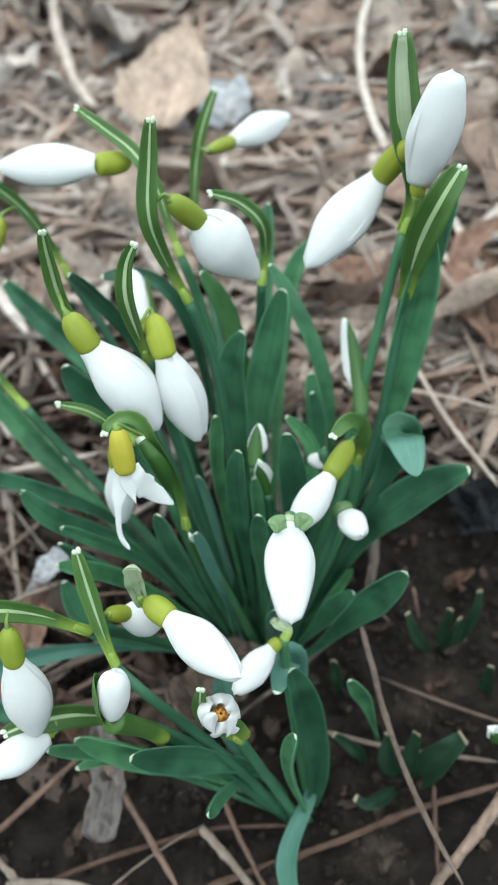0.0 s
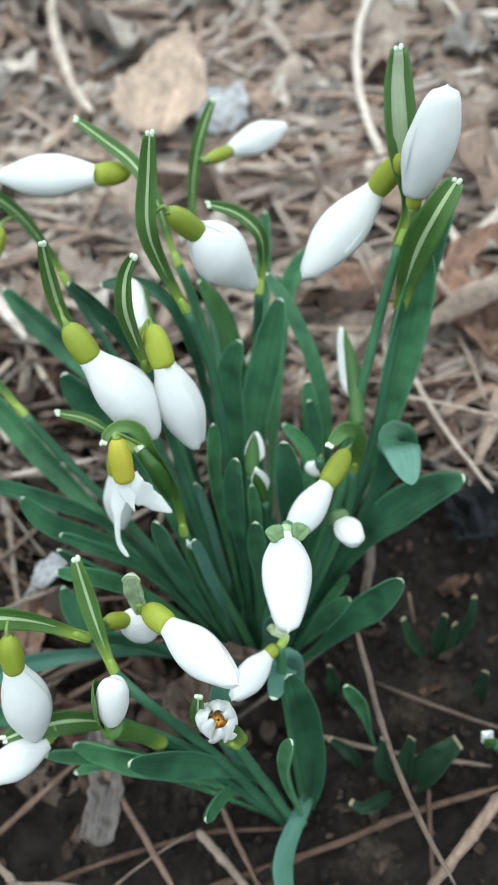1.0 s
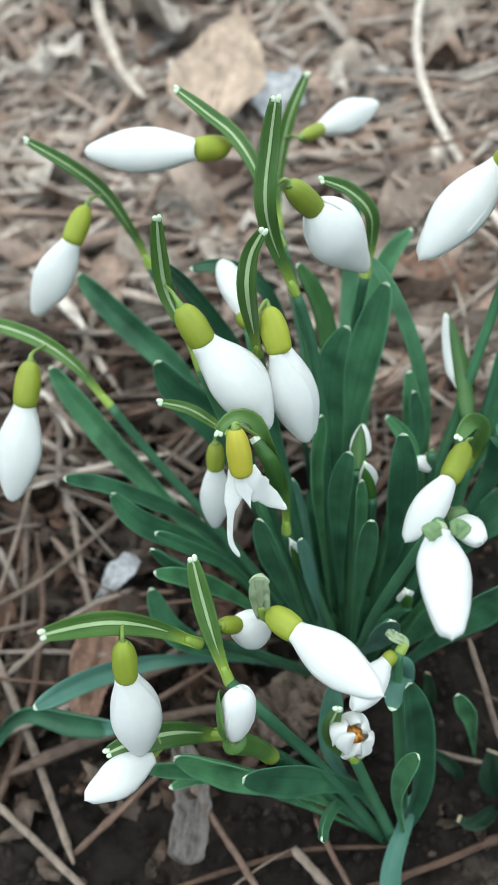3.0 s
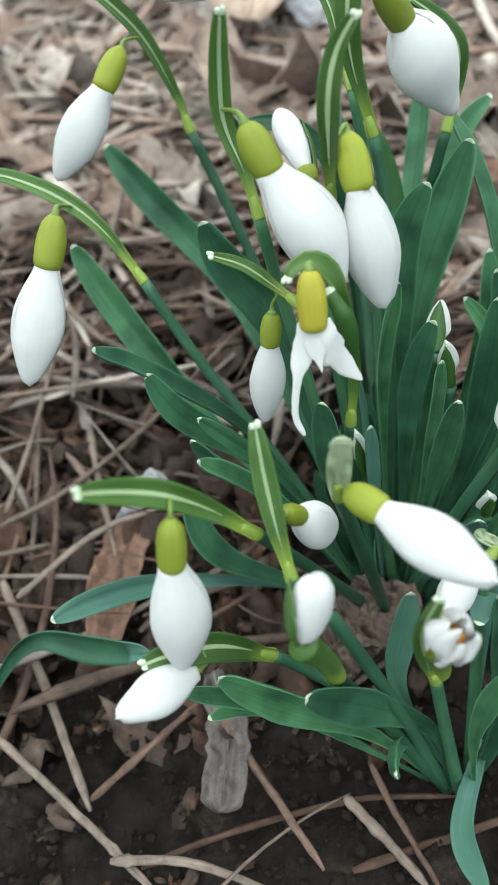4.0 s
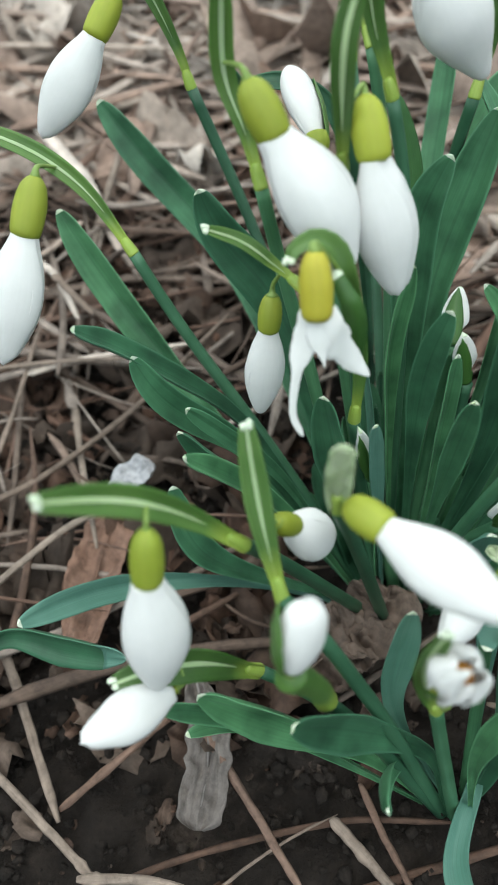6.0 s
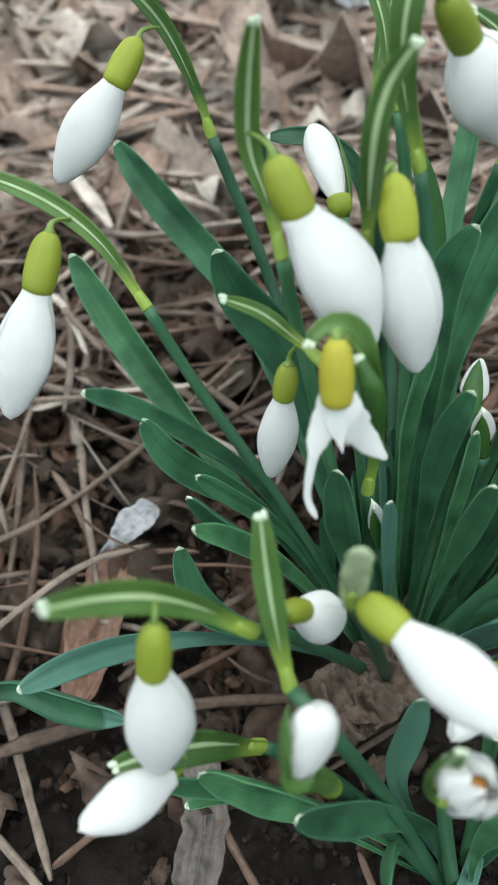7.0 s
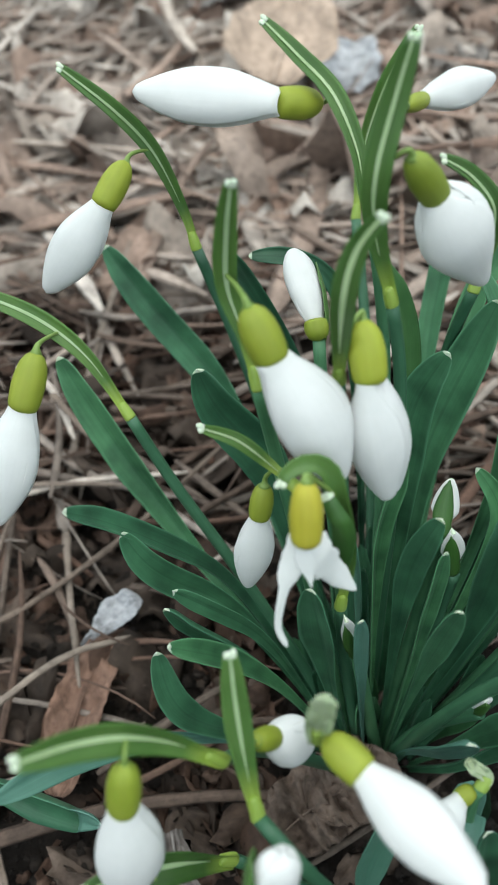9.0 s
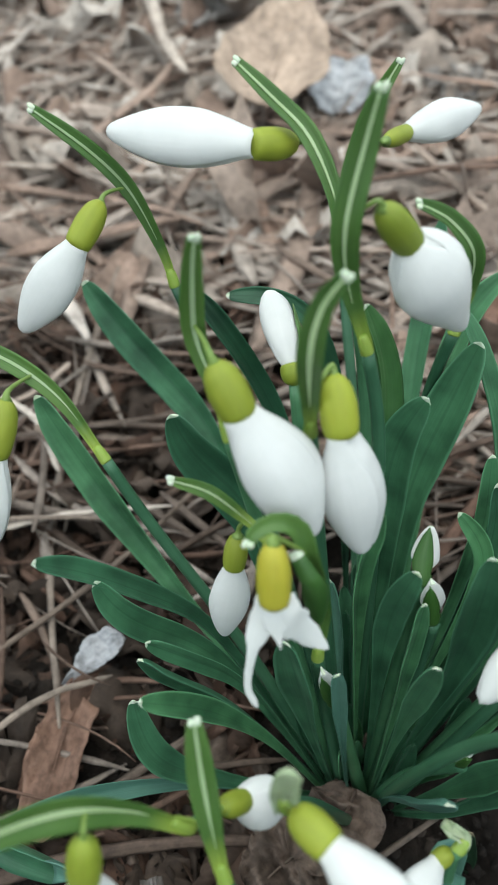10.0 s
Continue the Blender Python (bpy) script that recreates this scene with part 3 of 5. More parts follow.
def open_cup(low, rim, sheath, foot):
    """A flower seen into its mouth: six short petals round a cluster of anthers."""
    ob = thing("open_snowdrop_flower", foot[0], "open white snowdrop flower facing upward with orange anthers", "flower", "flowers of the snowdrops")
    stalk(ob, foot)
    spathe(ob, sheath, 0.0032)
    low, rim = Vector(low), Vector(rim)
    sheath_tube(ob, [(0.0013, 0.0717, 0.0505), (0.0003, 0.0702, 0.0570), low - (rim - low) * 0.3], 0.0032)
    ovary(ob, low - (rim - low) * 0.35, low, 0.0036)
    cup = smooth_table((0, 0.35), (0.15, 0.72), (0.4, 1.0), (0.7, 1.04), (0.88, 0.84), (1, 0.54))
    for k in range(6):
        wide, turn, tall = ((0.0036, 0.0, 0.80), (0.0033, 0.9, 1.0), (0.0035, 2.2, 0.92), (0.0031, 3.0, 1.08), (0.0036, 4.3, 0.76), (0.0032, 5.1, 0.96))[k]
        petal(ob, low, rim, wide, turn, tall, 0.72, cup, -0.20 + 0.12 * (k % 3), k * 2.3, point=0.16 + 0.1 * (k % 2), face_flat=-0.03, crumple=0.34)
    axis = (rim - low).normalized()
    e = axis.cross(Vector((0, 0, 1))).normalized()
    g = axis.cross(e)
    for k in range(6):
        a = k * 1.05 + 0.4
        d = e * math.cos(a) + g * math.sin(a)
        foot_at = low + axis * 0.003 + d * 0.0010
        v, f, u = tube([foot_at, foot_at + axis * 0.0035 + d * 0.0002, foot_at + axis * 0.0066 - d * 0.0006], table((0, 0.0005), (0.35, 0.0009), (0.8, 0.0007), (1, 0.0002)), 10, 7)
        part("anther", v, f, ANTHER, ob, u)
    return ob


def green_lobes(o):
    """Two short green sheath lobes spreading above a hanging flower."""
    ob = thing("snowdrop_sheath", o, "pair of short pale green sheath lobes over a flower", "flower sheath")
    o = Vector(o)
    for side in (-1, 1):
        line = [o + Vector((0.0006 * side, 0.0002, 0.0002)), o + Vector((0.0019 * side, -0.0002, 0.0006 + 0.0002 * side)), o + Vector((0.0031 * side, -0.0010, 0.0001))]
        v, f, u = band(line, smooth_table((0, 0.0010), (0.3, 0.0013), (0.75, 0.0014), (0.92, 0.0012), (1, 0.0009)), lambda s: -0.22, 0.0004, FRONT, 0, 14, 9, (0, 1), 0.0, 0.0004, 3.0 + side)
        part("lobe", v, f, LOBE, ob, u)
    return ob


def lone_sheath(sheath, foot):
    """A green sheath on its stalk, arching over a flower."""
    ob = thing("snowdrop_sheath", foot[0], "curved green sheath on its stalk arching over a flower", "flower sheath")
    stalk(ob, foot)
    spathe(ob, sheath, 0.0034)
    return ob


# ---- ground ----
def ground_sheet():
    def axis(lo, hi, count, out):
        core = list(np.linspace(lo, hi, count))
        step, far_lo, far_hi = core[1] - core[0], [], []
        a, b = lo, hi
        for k in range(out):
            step *= 1.29
            a, b = a - step, b + step
            far_lo.append(a)
            far_hi.append(b)
        return far_lo[::-1] + core + far_hi
    xs, ys = axis(-0.15, 0.15, 190, 44), axis(0.02, 0.34, 200, 44)
    verts = []
    for y in ys:
        for x in xs:
            q = Vector((x, y, 0))
            z = ground_height(x, y)
            z += 0.0060 * noise.noise(q * 24) + 0.0040 * noise.noise(q * 75 + Vector((3, 1, 0)))
            if -0.4 < x < 0.4 and y < 0.8:
                z += 0.0032 * noise.noise(q * 150) + 0.0017 * noise.noise(q * 380) - 0.004
            verts.append((x, y, z))
    nx = len(xs)
    faces = [(r * nx + c, r * nx + c + 1, (r + 1) * nx + c + 1, (r + 1) * nx + c) for r in range(len(ys) - 1) for c in range(nx - 1)]
    me = bpy.data.meshes.new("ground")
    me.from_pydata(verts, [], faces)
    me.polygons.foreach_set("use_smooth", [True] * len(me.polygons))
    me.materials.append(SOIL)
    return tagged(new("ground", me), "dark crumbly garden soil on a gentle bank", "ground", "", "structure")


ground_sheet()


def stuff(name, verts, faces, material, label, category, uv=None):
    me = bpy.data.meshes.new(name)
    me.from_pydata(verts, [], faces)
    me.polygons.foreach_set("use_smooth", [True] * len(me.polygons))
    if uv:
        layer = me.uv_layers.new(name="UVMap")
        index = np.empty(len(me.loops), dtype=np.int32)
        me.loops.foreach_get("vertex_index", index)
        layer.data.foreach_set("uv", np.array(uv, dtype=np.float32)[index].ravel())
    me.materials.append(material)
    return tagged(new(name, me), label, category, "", "stuff")


def littered(x, y):
    """How thickly dry grass covers the ground at a place, from 0 to 1."""
    d = 0.004
    if y > 0.27:
        d = 1.0
    elif y > 0.20:
        d = 0.42 if x < 0.0 else 0.75
    elif y > 0.165:
        d = 0.28 if x < 0.0 else 0.55
    elif x < -0.030 and y > 0.10:
        d = 0.22
    elif x > 0.045 and y > 0.150:
        d = 0.35
    elif y < 0.10:
        d = 0.006
    return d


def dry_grass(count, near, material, label, rnd):
    verts, faces, uv = [], [], []
    made = 0
    while made < count:
        x, y = rnd.uniform(-0.34, 0.34), rnd.uniform(0.03, 0.70) if rnd.random() < 0.8 else rnd.uniform(0.15, 0.40)
        out = (x / 0.32) ** 2 + ((y - 0.32) / 0.36) ** 2
        if not near and made > 0.75 * count:
            x, y = rnd.gauss(0, 0.42), rnd.gauss(0.55, 0.38)
            if abs(x) < 0.26 and y < 0.56:
                continue
        elif rnd.random() > littered(x, y) or rnd.random() < 4 * (out - 0.8):
            continue
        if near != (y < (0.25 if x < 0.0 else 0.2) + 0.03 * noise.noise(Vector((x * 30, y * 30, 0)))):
            continue
        made += 1
        length = rnd.uniform(0.02, 0.13) if y > 0.16 else rnd.uniform(0.006, 0.045)
        width = rnd.choice((0.0006, 0.0009, 0.0014, 0.0020, 0.0028, 0.0044) if y > 0.2 else (0.0005, 0.0008, 0.0011, 0.0015, 0.0020)) * rnd.uniform(0.7, 1.25)
        if near:
            length, width = rnd.uniform(0.012, 0.085), rnd.choice((0.0004, 0.0006, 0.0009, 0.0013, 0.0018)) * rnd.uniform(0.8, 1.2)
        a = rnd.gauss(0.05, 0.55) if rnd.random() < 0.75 else rnd.uniform(0, math.pi)
        bend, tilt, lift = rnd.gauss(0, 0.5), rnd.gauss(0, 0.035), abs(rnd.gauss(0, 0.0042))
        rows, sides, base = 9, 5, len(verts)
        flat = rnd.uniform(0.3, 0.9) if width < 0.0022 else rnd.uniform(0.12, 0.3)
        for i in range(rows):
            s = i / (rows - 1) - 0.5
            b = a + bend * s
            px, py = x + length * s * math.cos(a + bend * s * 0.5), y + length * s * math.sin(a + bend * s * 0.5)
            pz = ground_height(px, py) + lift + tilt * length * s * 2 + 0.0018 + 0.002 * noise.noise(Vector((px, py, 0)) * 40)
            side = Vector((-math.sin(b), math.cos(b), 0))
            r = width * (1 - 0.5 * (s + 0.5)) * min(1.0, 0.35 + 6 * (0.5 - abs(s)))
            for k in range(sides):
                t = 2 * math.pi * k / sides
                verts.append((px + side.x * r * math.cos(t), py + side.y * r * math.cos(t), pz + r * flat * math.sin(t)))
                uv.append((abs(2 * k / sides - 1), s * length + made * 0.37))
        for i in range(rows - 1):
            for k in range(sides):
                p, q = base + i * sides + k, base + i * sides + (k + 1) % sides
                faces.append((p, q, q + sides, p + sides))
        faces.append(tuple(base + k for k in reversed(range(sides))))
        faces.append(tuple(base + (rows - 1) * sides + k for k in range(sides)))
    return stuff("dry_grass", verts, faces, material, label, "dry grass", uv)


def leaf_bits(count, near, material, label, rnd):
    verts, faces, uv = [], [], []
    made = 0
    while made < count:
        x, y = rnd.uniform(-0.28, 0.28), rnd.uniform(0.04, 0.60)
        if near:
            x, y = rnd.uniform(-0.15, 0.10), rnd.uniform(0.03, 0.245)
        if rnd.random() > (0.95 if near and x < -0.02 and y > 0.085 else 0.45 if near else 0.0 if y < (0.24 if x < 0.01 else 0.13) else littered(x, y) * 0.95):
            continue
        made += 1
        bare = near and (x > -0.02 or y < 0.085)
        size = rnd.uniform(0.003, 0.010) * (rnd.choice((0.06, 0.10, 0.18, 0.28) if bare else (0.12, 0.22, 0.4, 0.65, 0.95)) if near else 0.3 if y < 0.2 else rnd.choice((0.8, 1.2, 1.9)))
        a, long, seed = rnd.uniform(0, 6.283), rnd.uniform(0.9, 2.2), rnd.uniform(0, 99)
        z, base, n = ground_height(x, y) + (rnd.uniform(-0.0045, 0.0008) if near else rnd.uniform(0.0008, 0.0055)), len(verts), 7
        lean = (rnd.gauss(0, 0.4), rnd.gauss(0.1, 0.4))
        for face in (0, 1):
            for i in range(n):
                for k in range(n):
                    u, v = 2 * i / (n - 1) - 1, 2 * k / (n - 1) - 1
                    m = 1 - 0.38 * (u * u * v * v) - 0.55 * abs(noise.noise(Vector((u * 3.1, v * 3.1, seed))))
                    px, py = u * size * long * m, v * size * m
                    h = size * (1.3 * noise.noise(Vector((u * 1.3, v * 1.3, seed + 5))) + 0.5 * noise.noise(Vector((u * 3.5, v * 3.5, seed)))) + lean[0] * px + lean[1] * py
                    verts.append((x + px * math.cos(a) - py * math.sin(a), y + px * math.sin(a) + py * math.cos(a), z + h - 0.0003 * face))
                    uv.append(((v + 1) / 2, u * size * long + seed))
        for i in range(n - 1):
            for k in range(n - 1):
                p = base + i * n + k
                faces.append((p, p + n, p + n + 1, p + 1))
                p += n * n
                faces.append((p, p + 1, p + n + 1, p + n))
        rim = [k for k in range(n)] + [i * n + n - 1 for i in range(1, n)] + [(n - 1) * n + k for k in range(n - 2, -1, -1)] + [i * n for i in range(n - 2, 0, -1)]
        for p, q in zip(rim, rim[1:] + rim[:1]):
            faces.append((base + p, base + q, base + q + n * n, base + p + n * n))
    return stuff("leaf_litter", verts, faces, material, label, "leaf litter", uv)


def soil_crumbs(count, rnd):
    bm = bmesh.new()
    bmesh.ops.create_icosphere(bm, subdivisions=1, radius=1.0)
    ball = [v.co.copy() for v in bm.verts]
    tris = [tuple(v.index for v in f.verts) for f in bm.faces]
    bm.free()
    verts, faces = [], []
    for made in range(count):
        x, y = rnd.uniform(-0.13, 0.13), rnd.uniform(0.025, 0.20)
        r = 0.0003 + 0.0014 * rnd.random() ** 4
        c = Vector((x, y, ground_height(x, y) - 0.002 + 0.0065 * noise.noise(Vector((x, y, 0)) * 24) + r * 0.2))
        base, seed = len(verts), Vector((made * 1.7, 0, 0))
        for v in ball:
            q = v * r * (1 + 1.3 * noise.noise(v * 2.1 + seed))
            verts.append((c.x + q.x, c.y + q.y, c.z + q.z * 0.6))
        faces += [tuple(base + i for i in t) for t in tris]
    return stuff("soil_crumbs", verts, faces, SOIL, "loose crumbs and clods of dark soil", "soil")


soil_crumbs(9000, random.Random(5))
leaf_bits(1300, False, SCRAPS, "crumpled grey-brown scraps of dead leaves", random.Random(7))
leaf_bits(1700, True, MULCH, "dark rotted leaf mulch on the soil", random.Random(9))
dry_grass(5400, False, LITTER, "matted dry grass and straw covering the soil", random.Random(11))
# the nearer grass takes a darker, browner litter colour
dry_grass(760, True, BROWN_LITTER, "darker brown dry grass scattered over dark soil", random.Random(12))


# ---- snowdrop flowers, from the back of the clump to the front ----
snowdrop("small white snowdrop bud nodding away behind the clump", (-0.0045, 0.1922, 0.1197), (0.0009, 0.2055, 0.1158), (0.0166, 0.2170, 0.1169), 0.0085, 0.0036,
         sheath=[(-0.0104, 0.1968, 0.0929), (-0.0103, 0.2029, 0.1041), (-0.0073, 0.2051, 0.1181), (-0.0021, 0.2061, 0.1302)], sheath_width=0.0034, foot=[(0.0020, 0.1219, 0.0080), (-0.0042, 0.1754, 0.0656), (-0.0079, 0.1857, 0.0816), (-0.0104, 0.1968, 0.0929)], from_at=0.45, seed=1.0)
snowdrop("white snowdrop flower held out level above the litter", (-0.0208, 0.1731, 0.1274), (-0.0274, 0.1681, 0.1292), (-0.0540, 0.1788, 0.1250), 0.0105, 0.0054,
         sheath=[(-0.0102, 0.1573, 0.1116), (-0.0123, 0.1612, 0.1166), (-0.0143, 0.1656, 0.1231), (-0.0190, 0.1700, 0.1303), (-0.0253, 0.1726, 0.1352), (-0.0318, 0.1747, 0.1400)], sheath_width=0.0034, foot=[(0.0012, 0.1217, 0.0080), (-0.0041, 0.1555, 0.0844), (-0.0064, 0.1586, 0.0984), (-0.0097, 0.1600, 0.1110), (-0.0102, 0.1573, 0.1116)], from_at=0.55, seed=2.0, turn=-0.25)
snowdrop("broad white snowdrop flower with dark olive ovary", (-0.0087, 0.1414, 0.1343), (-0.0036, 0.1452, 0.1266), (0.0078, 0.1500, 0.1095), 0.0132, 0.0050,
         sheath=[(-0.0077, 0.1417, 0.1099), (-0.0119, 0.1421, 0.1218), (-0.0131, 0.1415, 0.1311), (-0.0117, 0.1440, 0.1411), (-0.0103, 0.1451, 0.1493)], sheath_width=0.0042, foot=[(0.0007, 0.1215, 0.0080), (-0.0029, 0.1427, 0.0949), (-0.0049, 0.1425, 0.1004), (-0.0077, 0.1417, 0.1099)], turn=0.75, claw=0.32, cap=OLIVE_OVARY, from_at=0.45, shape=PLUMP, seed=3.0)
snowdrop("white snowdrop flower nodding over bare straw", (-0.0549, 0.1740, 0.1143), (-0.0587, 0.1684, 0.1085), (-0.0707, 0.1646, 0.0908), 0.0096, 0.0052,
         sheath=[(-0.0427, 0.1756, 0.0963), (-0.0453, 0.1774, 0.1032), (-0.0507, 0.1789, 0.1137), (-0.0570, 0.1782, 0.1213), (-0.0662, 0.1752, 0.1304)], sheath_width=0.0034, foot=[(-0.0005, 0.1209, 0.0080), (-0.0299, 0.1688, 0.0696), (-0.0335, 0.1713, 0.0752), (-0.0381, 0.1753, 0.0851), (-0.0427, 0.1756, 0.0963)], turn=0.1, from_at=0.42, seed=4.0)
snowdrop("long white snowdrop flower hanging over dry twigs", (-0.0649, 0.1384, 0.0978), (-0.0670, 0.1329, 0.0900), (-0.0728, 0.1231, 0.0695), 0.0104, 0.0056,
         sheath=[(-0.0514, 0.1431, 0.0800), (-0.0591, 0.1481, 0.0888), (-0.0670, 0.1503, 0.0947), (-0.0756, 0.1507, 0.0988), (-0.0823, 0.1500, 0.1007)], sheath_width=0.0036, foot=[(-0.0024, 0.1187, 0.0080), (-0.0325, 0.1377, 0.0488), (-0.0382, 0.1392, 0.0555), (-0.0456, 0.1416, 0.0676), (-0.0514, 0.1431, 0.0800)], from_at=0.5, seed=5.0)
snowdrop("large white snowdrop flower with bulging petals", (-0.0293, 0.1248, 0.1198), (-0.0255, 0.1222, 0.1131), (-0.0141, 0.1173, 0.0945), 0.0118, 0.0056,
         sheath=[(-0.0275, 0.1291, 0.1016), (-0.0299, 0.1322, 0.1083), (-0.0329, 0.1348, 0.1154), (-0.0331, 0.1342, 0.1245), (-0.0324, 0.1327, 0.1339)], sheath_width=0.0035, foot=[(-0.0025, 0.1184, 0.0080), (-0.0250, 0.1324, 0.0880), (-0.0273, 0.1313, 0.0953), (-0.0275, 0.1291, 0.1016)], turn=0.15, from_at=0.45, seed=6.0, clear=0.28, bow=(0.0008, 0.0003, 0.0003))
snowdrop("white snowdrop flower with folded pointed petals", (-0.0133, 0.1281, 0.1164), (-0.0114, 0.1241, 0.1090), (-0.0058, 0.1197, 0.0888), 0.0103, 0.0054,
         sheath=[(-0.0156, 0.1271, 0.1057), (-0.0168, 0.1235, 0.1220), (-0.0159, 0.1240, 0.1296), (-0.0131, 0.1233, 0.1357)], sheath_width=0.0035, foot=[(-0.0017, 0.1188, 0.0080), (-0.0147, 0.1286, 0.0969), (-0.0156, 0.1271, 0.1057)], turn=1.0, claw=0.36, from_at=0.35, seed=7.0, clear=0.30)
snowdrop("small white snowdrop bud hanging below a torn flower", (-0.0255, 0.1234, 0.0861), (-0.0260, 0.1216, 0.0801), (-0.0273, 0.1199, 0.0624), 0.0072, 0.0039,
         sheath=[(-0.0202, 0.1197, 0.0895), (-0.0248, 0.1223, 0.0918), (-0.0301, 0.1236, 0.0953), (-0.0360, 0.1232, 0.0979)], sheath_width=0.0024, from_at=0.3, seed=8.0)
snowdrop("white snowdrop flower hanging low over the soil", (-0.0399, 0.0763, 0.0850), (-0.0403, 0.0740, 0.0769), (-0.0402, 0.0701, 0.0560), 0.0098, 0.0045,
         sheath=[(-0.0282, 0.0831, 0.0729), (-0.0348, 0.0815, 0.0806), (-0.0403, 0.0789, 0.0867), (-0.0451, 0.0752, 0.0917), (-0.0503, 0.0696, 0.0976)], sheath_width=0.0042, foot=[(-0.0014, 0.1119, 0.0080), (-0.0245, 0.0928, 0.0570), (-0.0282, 0.0831, 0.0729)], cap=OLIVE_OVARY, from_at=0.55, seed=9.0, clear=0.22, bow=(0.0005, 0, 0))
snowdrop("round white snowdrop flower turned away", (-0.0242, 0.0845, 0.0764), (-0.0215, 0.0876, 0.0719), (-0.0164, 0.0915, 0.0630), 0.0080, 0.0036,
         sheath=[(-0.0228, 0.0776, 0.0682), (-0.0250, 0.0818, 0.0747), (-0.0268, 0.0860, 0.0822), (-0.0282, 0.0898, 0.0905)], sheath_width=0.0038, foot=[(0.0095, 0.0738, 0.0000), (-0.0070, 0.0752, 0.0415), (-0.0144, 0.0731, 0.0584), (-0.0189, 0.0715, 0.0747), (-0.0228, 0.0776, 0.0682)], from_at=0.45, shape=BLUNT, seed=10.0)
snowdrop("white snowdrop flower drooping from an open green sheath", (-0.0376, 0.0712, 0.0540), (-0.0386, 0.0704, 0.0541), (-0.0500, 0.0611, 0.0562), 0.0078, 0.0016,
         sheath=[(-0.0262, 0.0804, 0.0425), (-0.0345, 0.0754, 0.0534), (-0.0420, 0.0715, 0.0573), (-0.0468, 0.0690, 0.0580)], sheath_width=0.0050, foot=[(0.0096, 0.0753, 0.0000), (-0.0124, 0.0813, 0.0282), (-0.0208, 0.0811, 0.0367), (-0.0262, 0.0804, 0.0425)], from_at=0.7, seed=11.0)
snowdrop("plump white snowdrop bud pushing up from its sheath", (-0.0216, 0.0650, 0.0708), (-0.0214, 0.0653, 0.0715), (-0.0197, 0.0688, 0.0824), 0.0064, 0.0024,
         foot=[(0.0095, 0.0740, 0.0000), (-0.0108, 0.0735, 0.0400), (-0.0156, 0.0718, 0.0496)], shape=BLUNT, seed=12.0, arch=0.0002, cap=BUD_GREEN, hug=(1.12, 4.45, 0.86, 1.0, SNUG),
         sleeve=[(-0.0156, 0.0718, 0.0494), (-0.0178, 0.0692, 0.0590), (-0.0216, 0.0652, 0.0700)])
snowdrop("long white snowdrop flower pointing outward with yellow ovary", (-0.0150, 0.0826, 0.0835), (-0.0104, 0.0784, 0.0837), (0.0036, 0.0650, 0.0846), 0.0086, 0.0050,
         sheath=[(-0.0158, 0.0838, 0.0806), (-0.0162, 0.0832, 0.0850), (-0.0162, 0.0826, 0.0900), (-0.0160, 0.0824, 0.0940)], sheath_width=0.0036, foot=[(0.0004, 0.1106, 0.0080), (-0.0130, 0.0900, 0.0680), (-0.0158, 0.0838, 0.0806)], from_at=0.3, seed=13.0, clear=0.55, pale=True)
snowdrop("slender white snowdrop flower beside a small bluish leaf", (0.0096, 0.0876, 0.0608), (0.0075, 0.0861, 0.0597), (-0.0001, 0.0751, 0.0606), 0.0066, 0.0030,
         sheath=[(0.0105, 0.0875, 0.0615), (0.0112, 0.0886, 0.0629), (0.0089, 0.0893, 0.0642), (0.0081, 0.0899, 0.0650)], sheath_width=0.0021, foot=[(0.0143, 0.0779, 0.0000), (0.0094, 0.0883, 0.0635), (0.0105, 0.0875, 0.0615)], from_at=0.3, seed=14.0, clear=0.55, pale=True, arch=0.001)
snowdrop("white snowdrop flower with olive ovary under a hooked sheath", (0.0264, 0.1213, 0.0849), (0.0215, 0.1118, 0.0850), (0.0122, 0.1035, 0.0753), 0.0074, 0.0048,
         sheath=[(0.0281, 0.1234, 0.0762), (0.0287, 0.1217, 0.0833), (0.0283, 0.1200, 0.0905), (0.0252, 0.1170, 0.0950), (0.0216, 0.1115, 0.0960)], sheath_width=0.0037, foot=[(0.0087, 0.1177, 0.0080), (0.0275, 0.1227, 0.0614), (0.0281, 0.1234, 0.0762)], from_at=0.5, seed=16.0, clear=0.06)
snowdrop("small round white snowdrop bud low in the clump", (0.0234, 0.1125, 0.0745), (0.0242, 0.1104, 0.0742), (0.0279, 0.1035, 0.0742), 0.0064, 0.0050,
         foot=[(0.0083, 0.1152, 0.0080), (0.0240, 0.1142, 0.0700), (0.0234, 0.1127, 0.0742)], shape=EGG, seed=17.0, arch=0.0004, cap=LOBE)
snowdrop("tiny white snowdrop bud half hidden by a flower", (0.0206, 0.1267, 0.0769), (0.0201, 0.1264, 0.0761), (0.0182, 0.1246, 0.0739), 0.0046, 0.0016,
         foot=[(0.0074, 0.1183, 0.0080), (0.0222, 0.1252, 0.0728), (0.0205, 0.1251, 0.0785)], shape=BLUNT, seed=18.0, arch=0.0008)
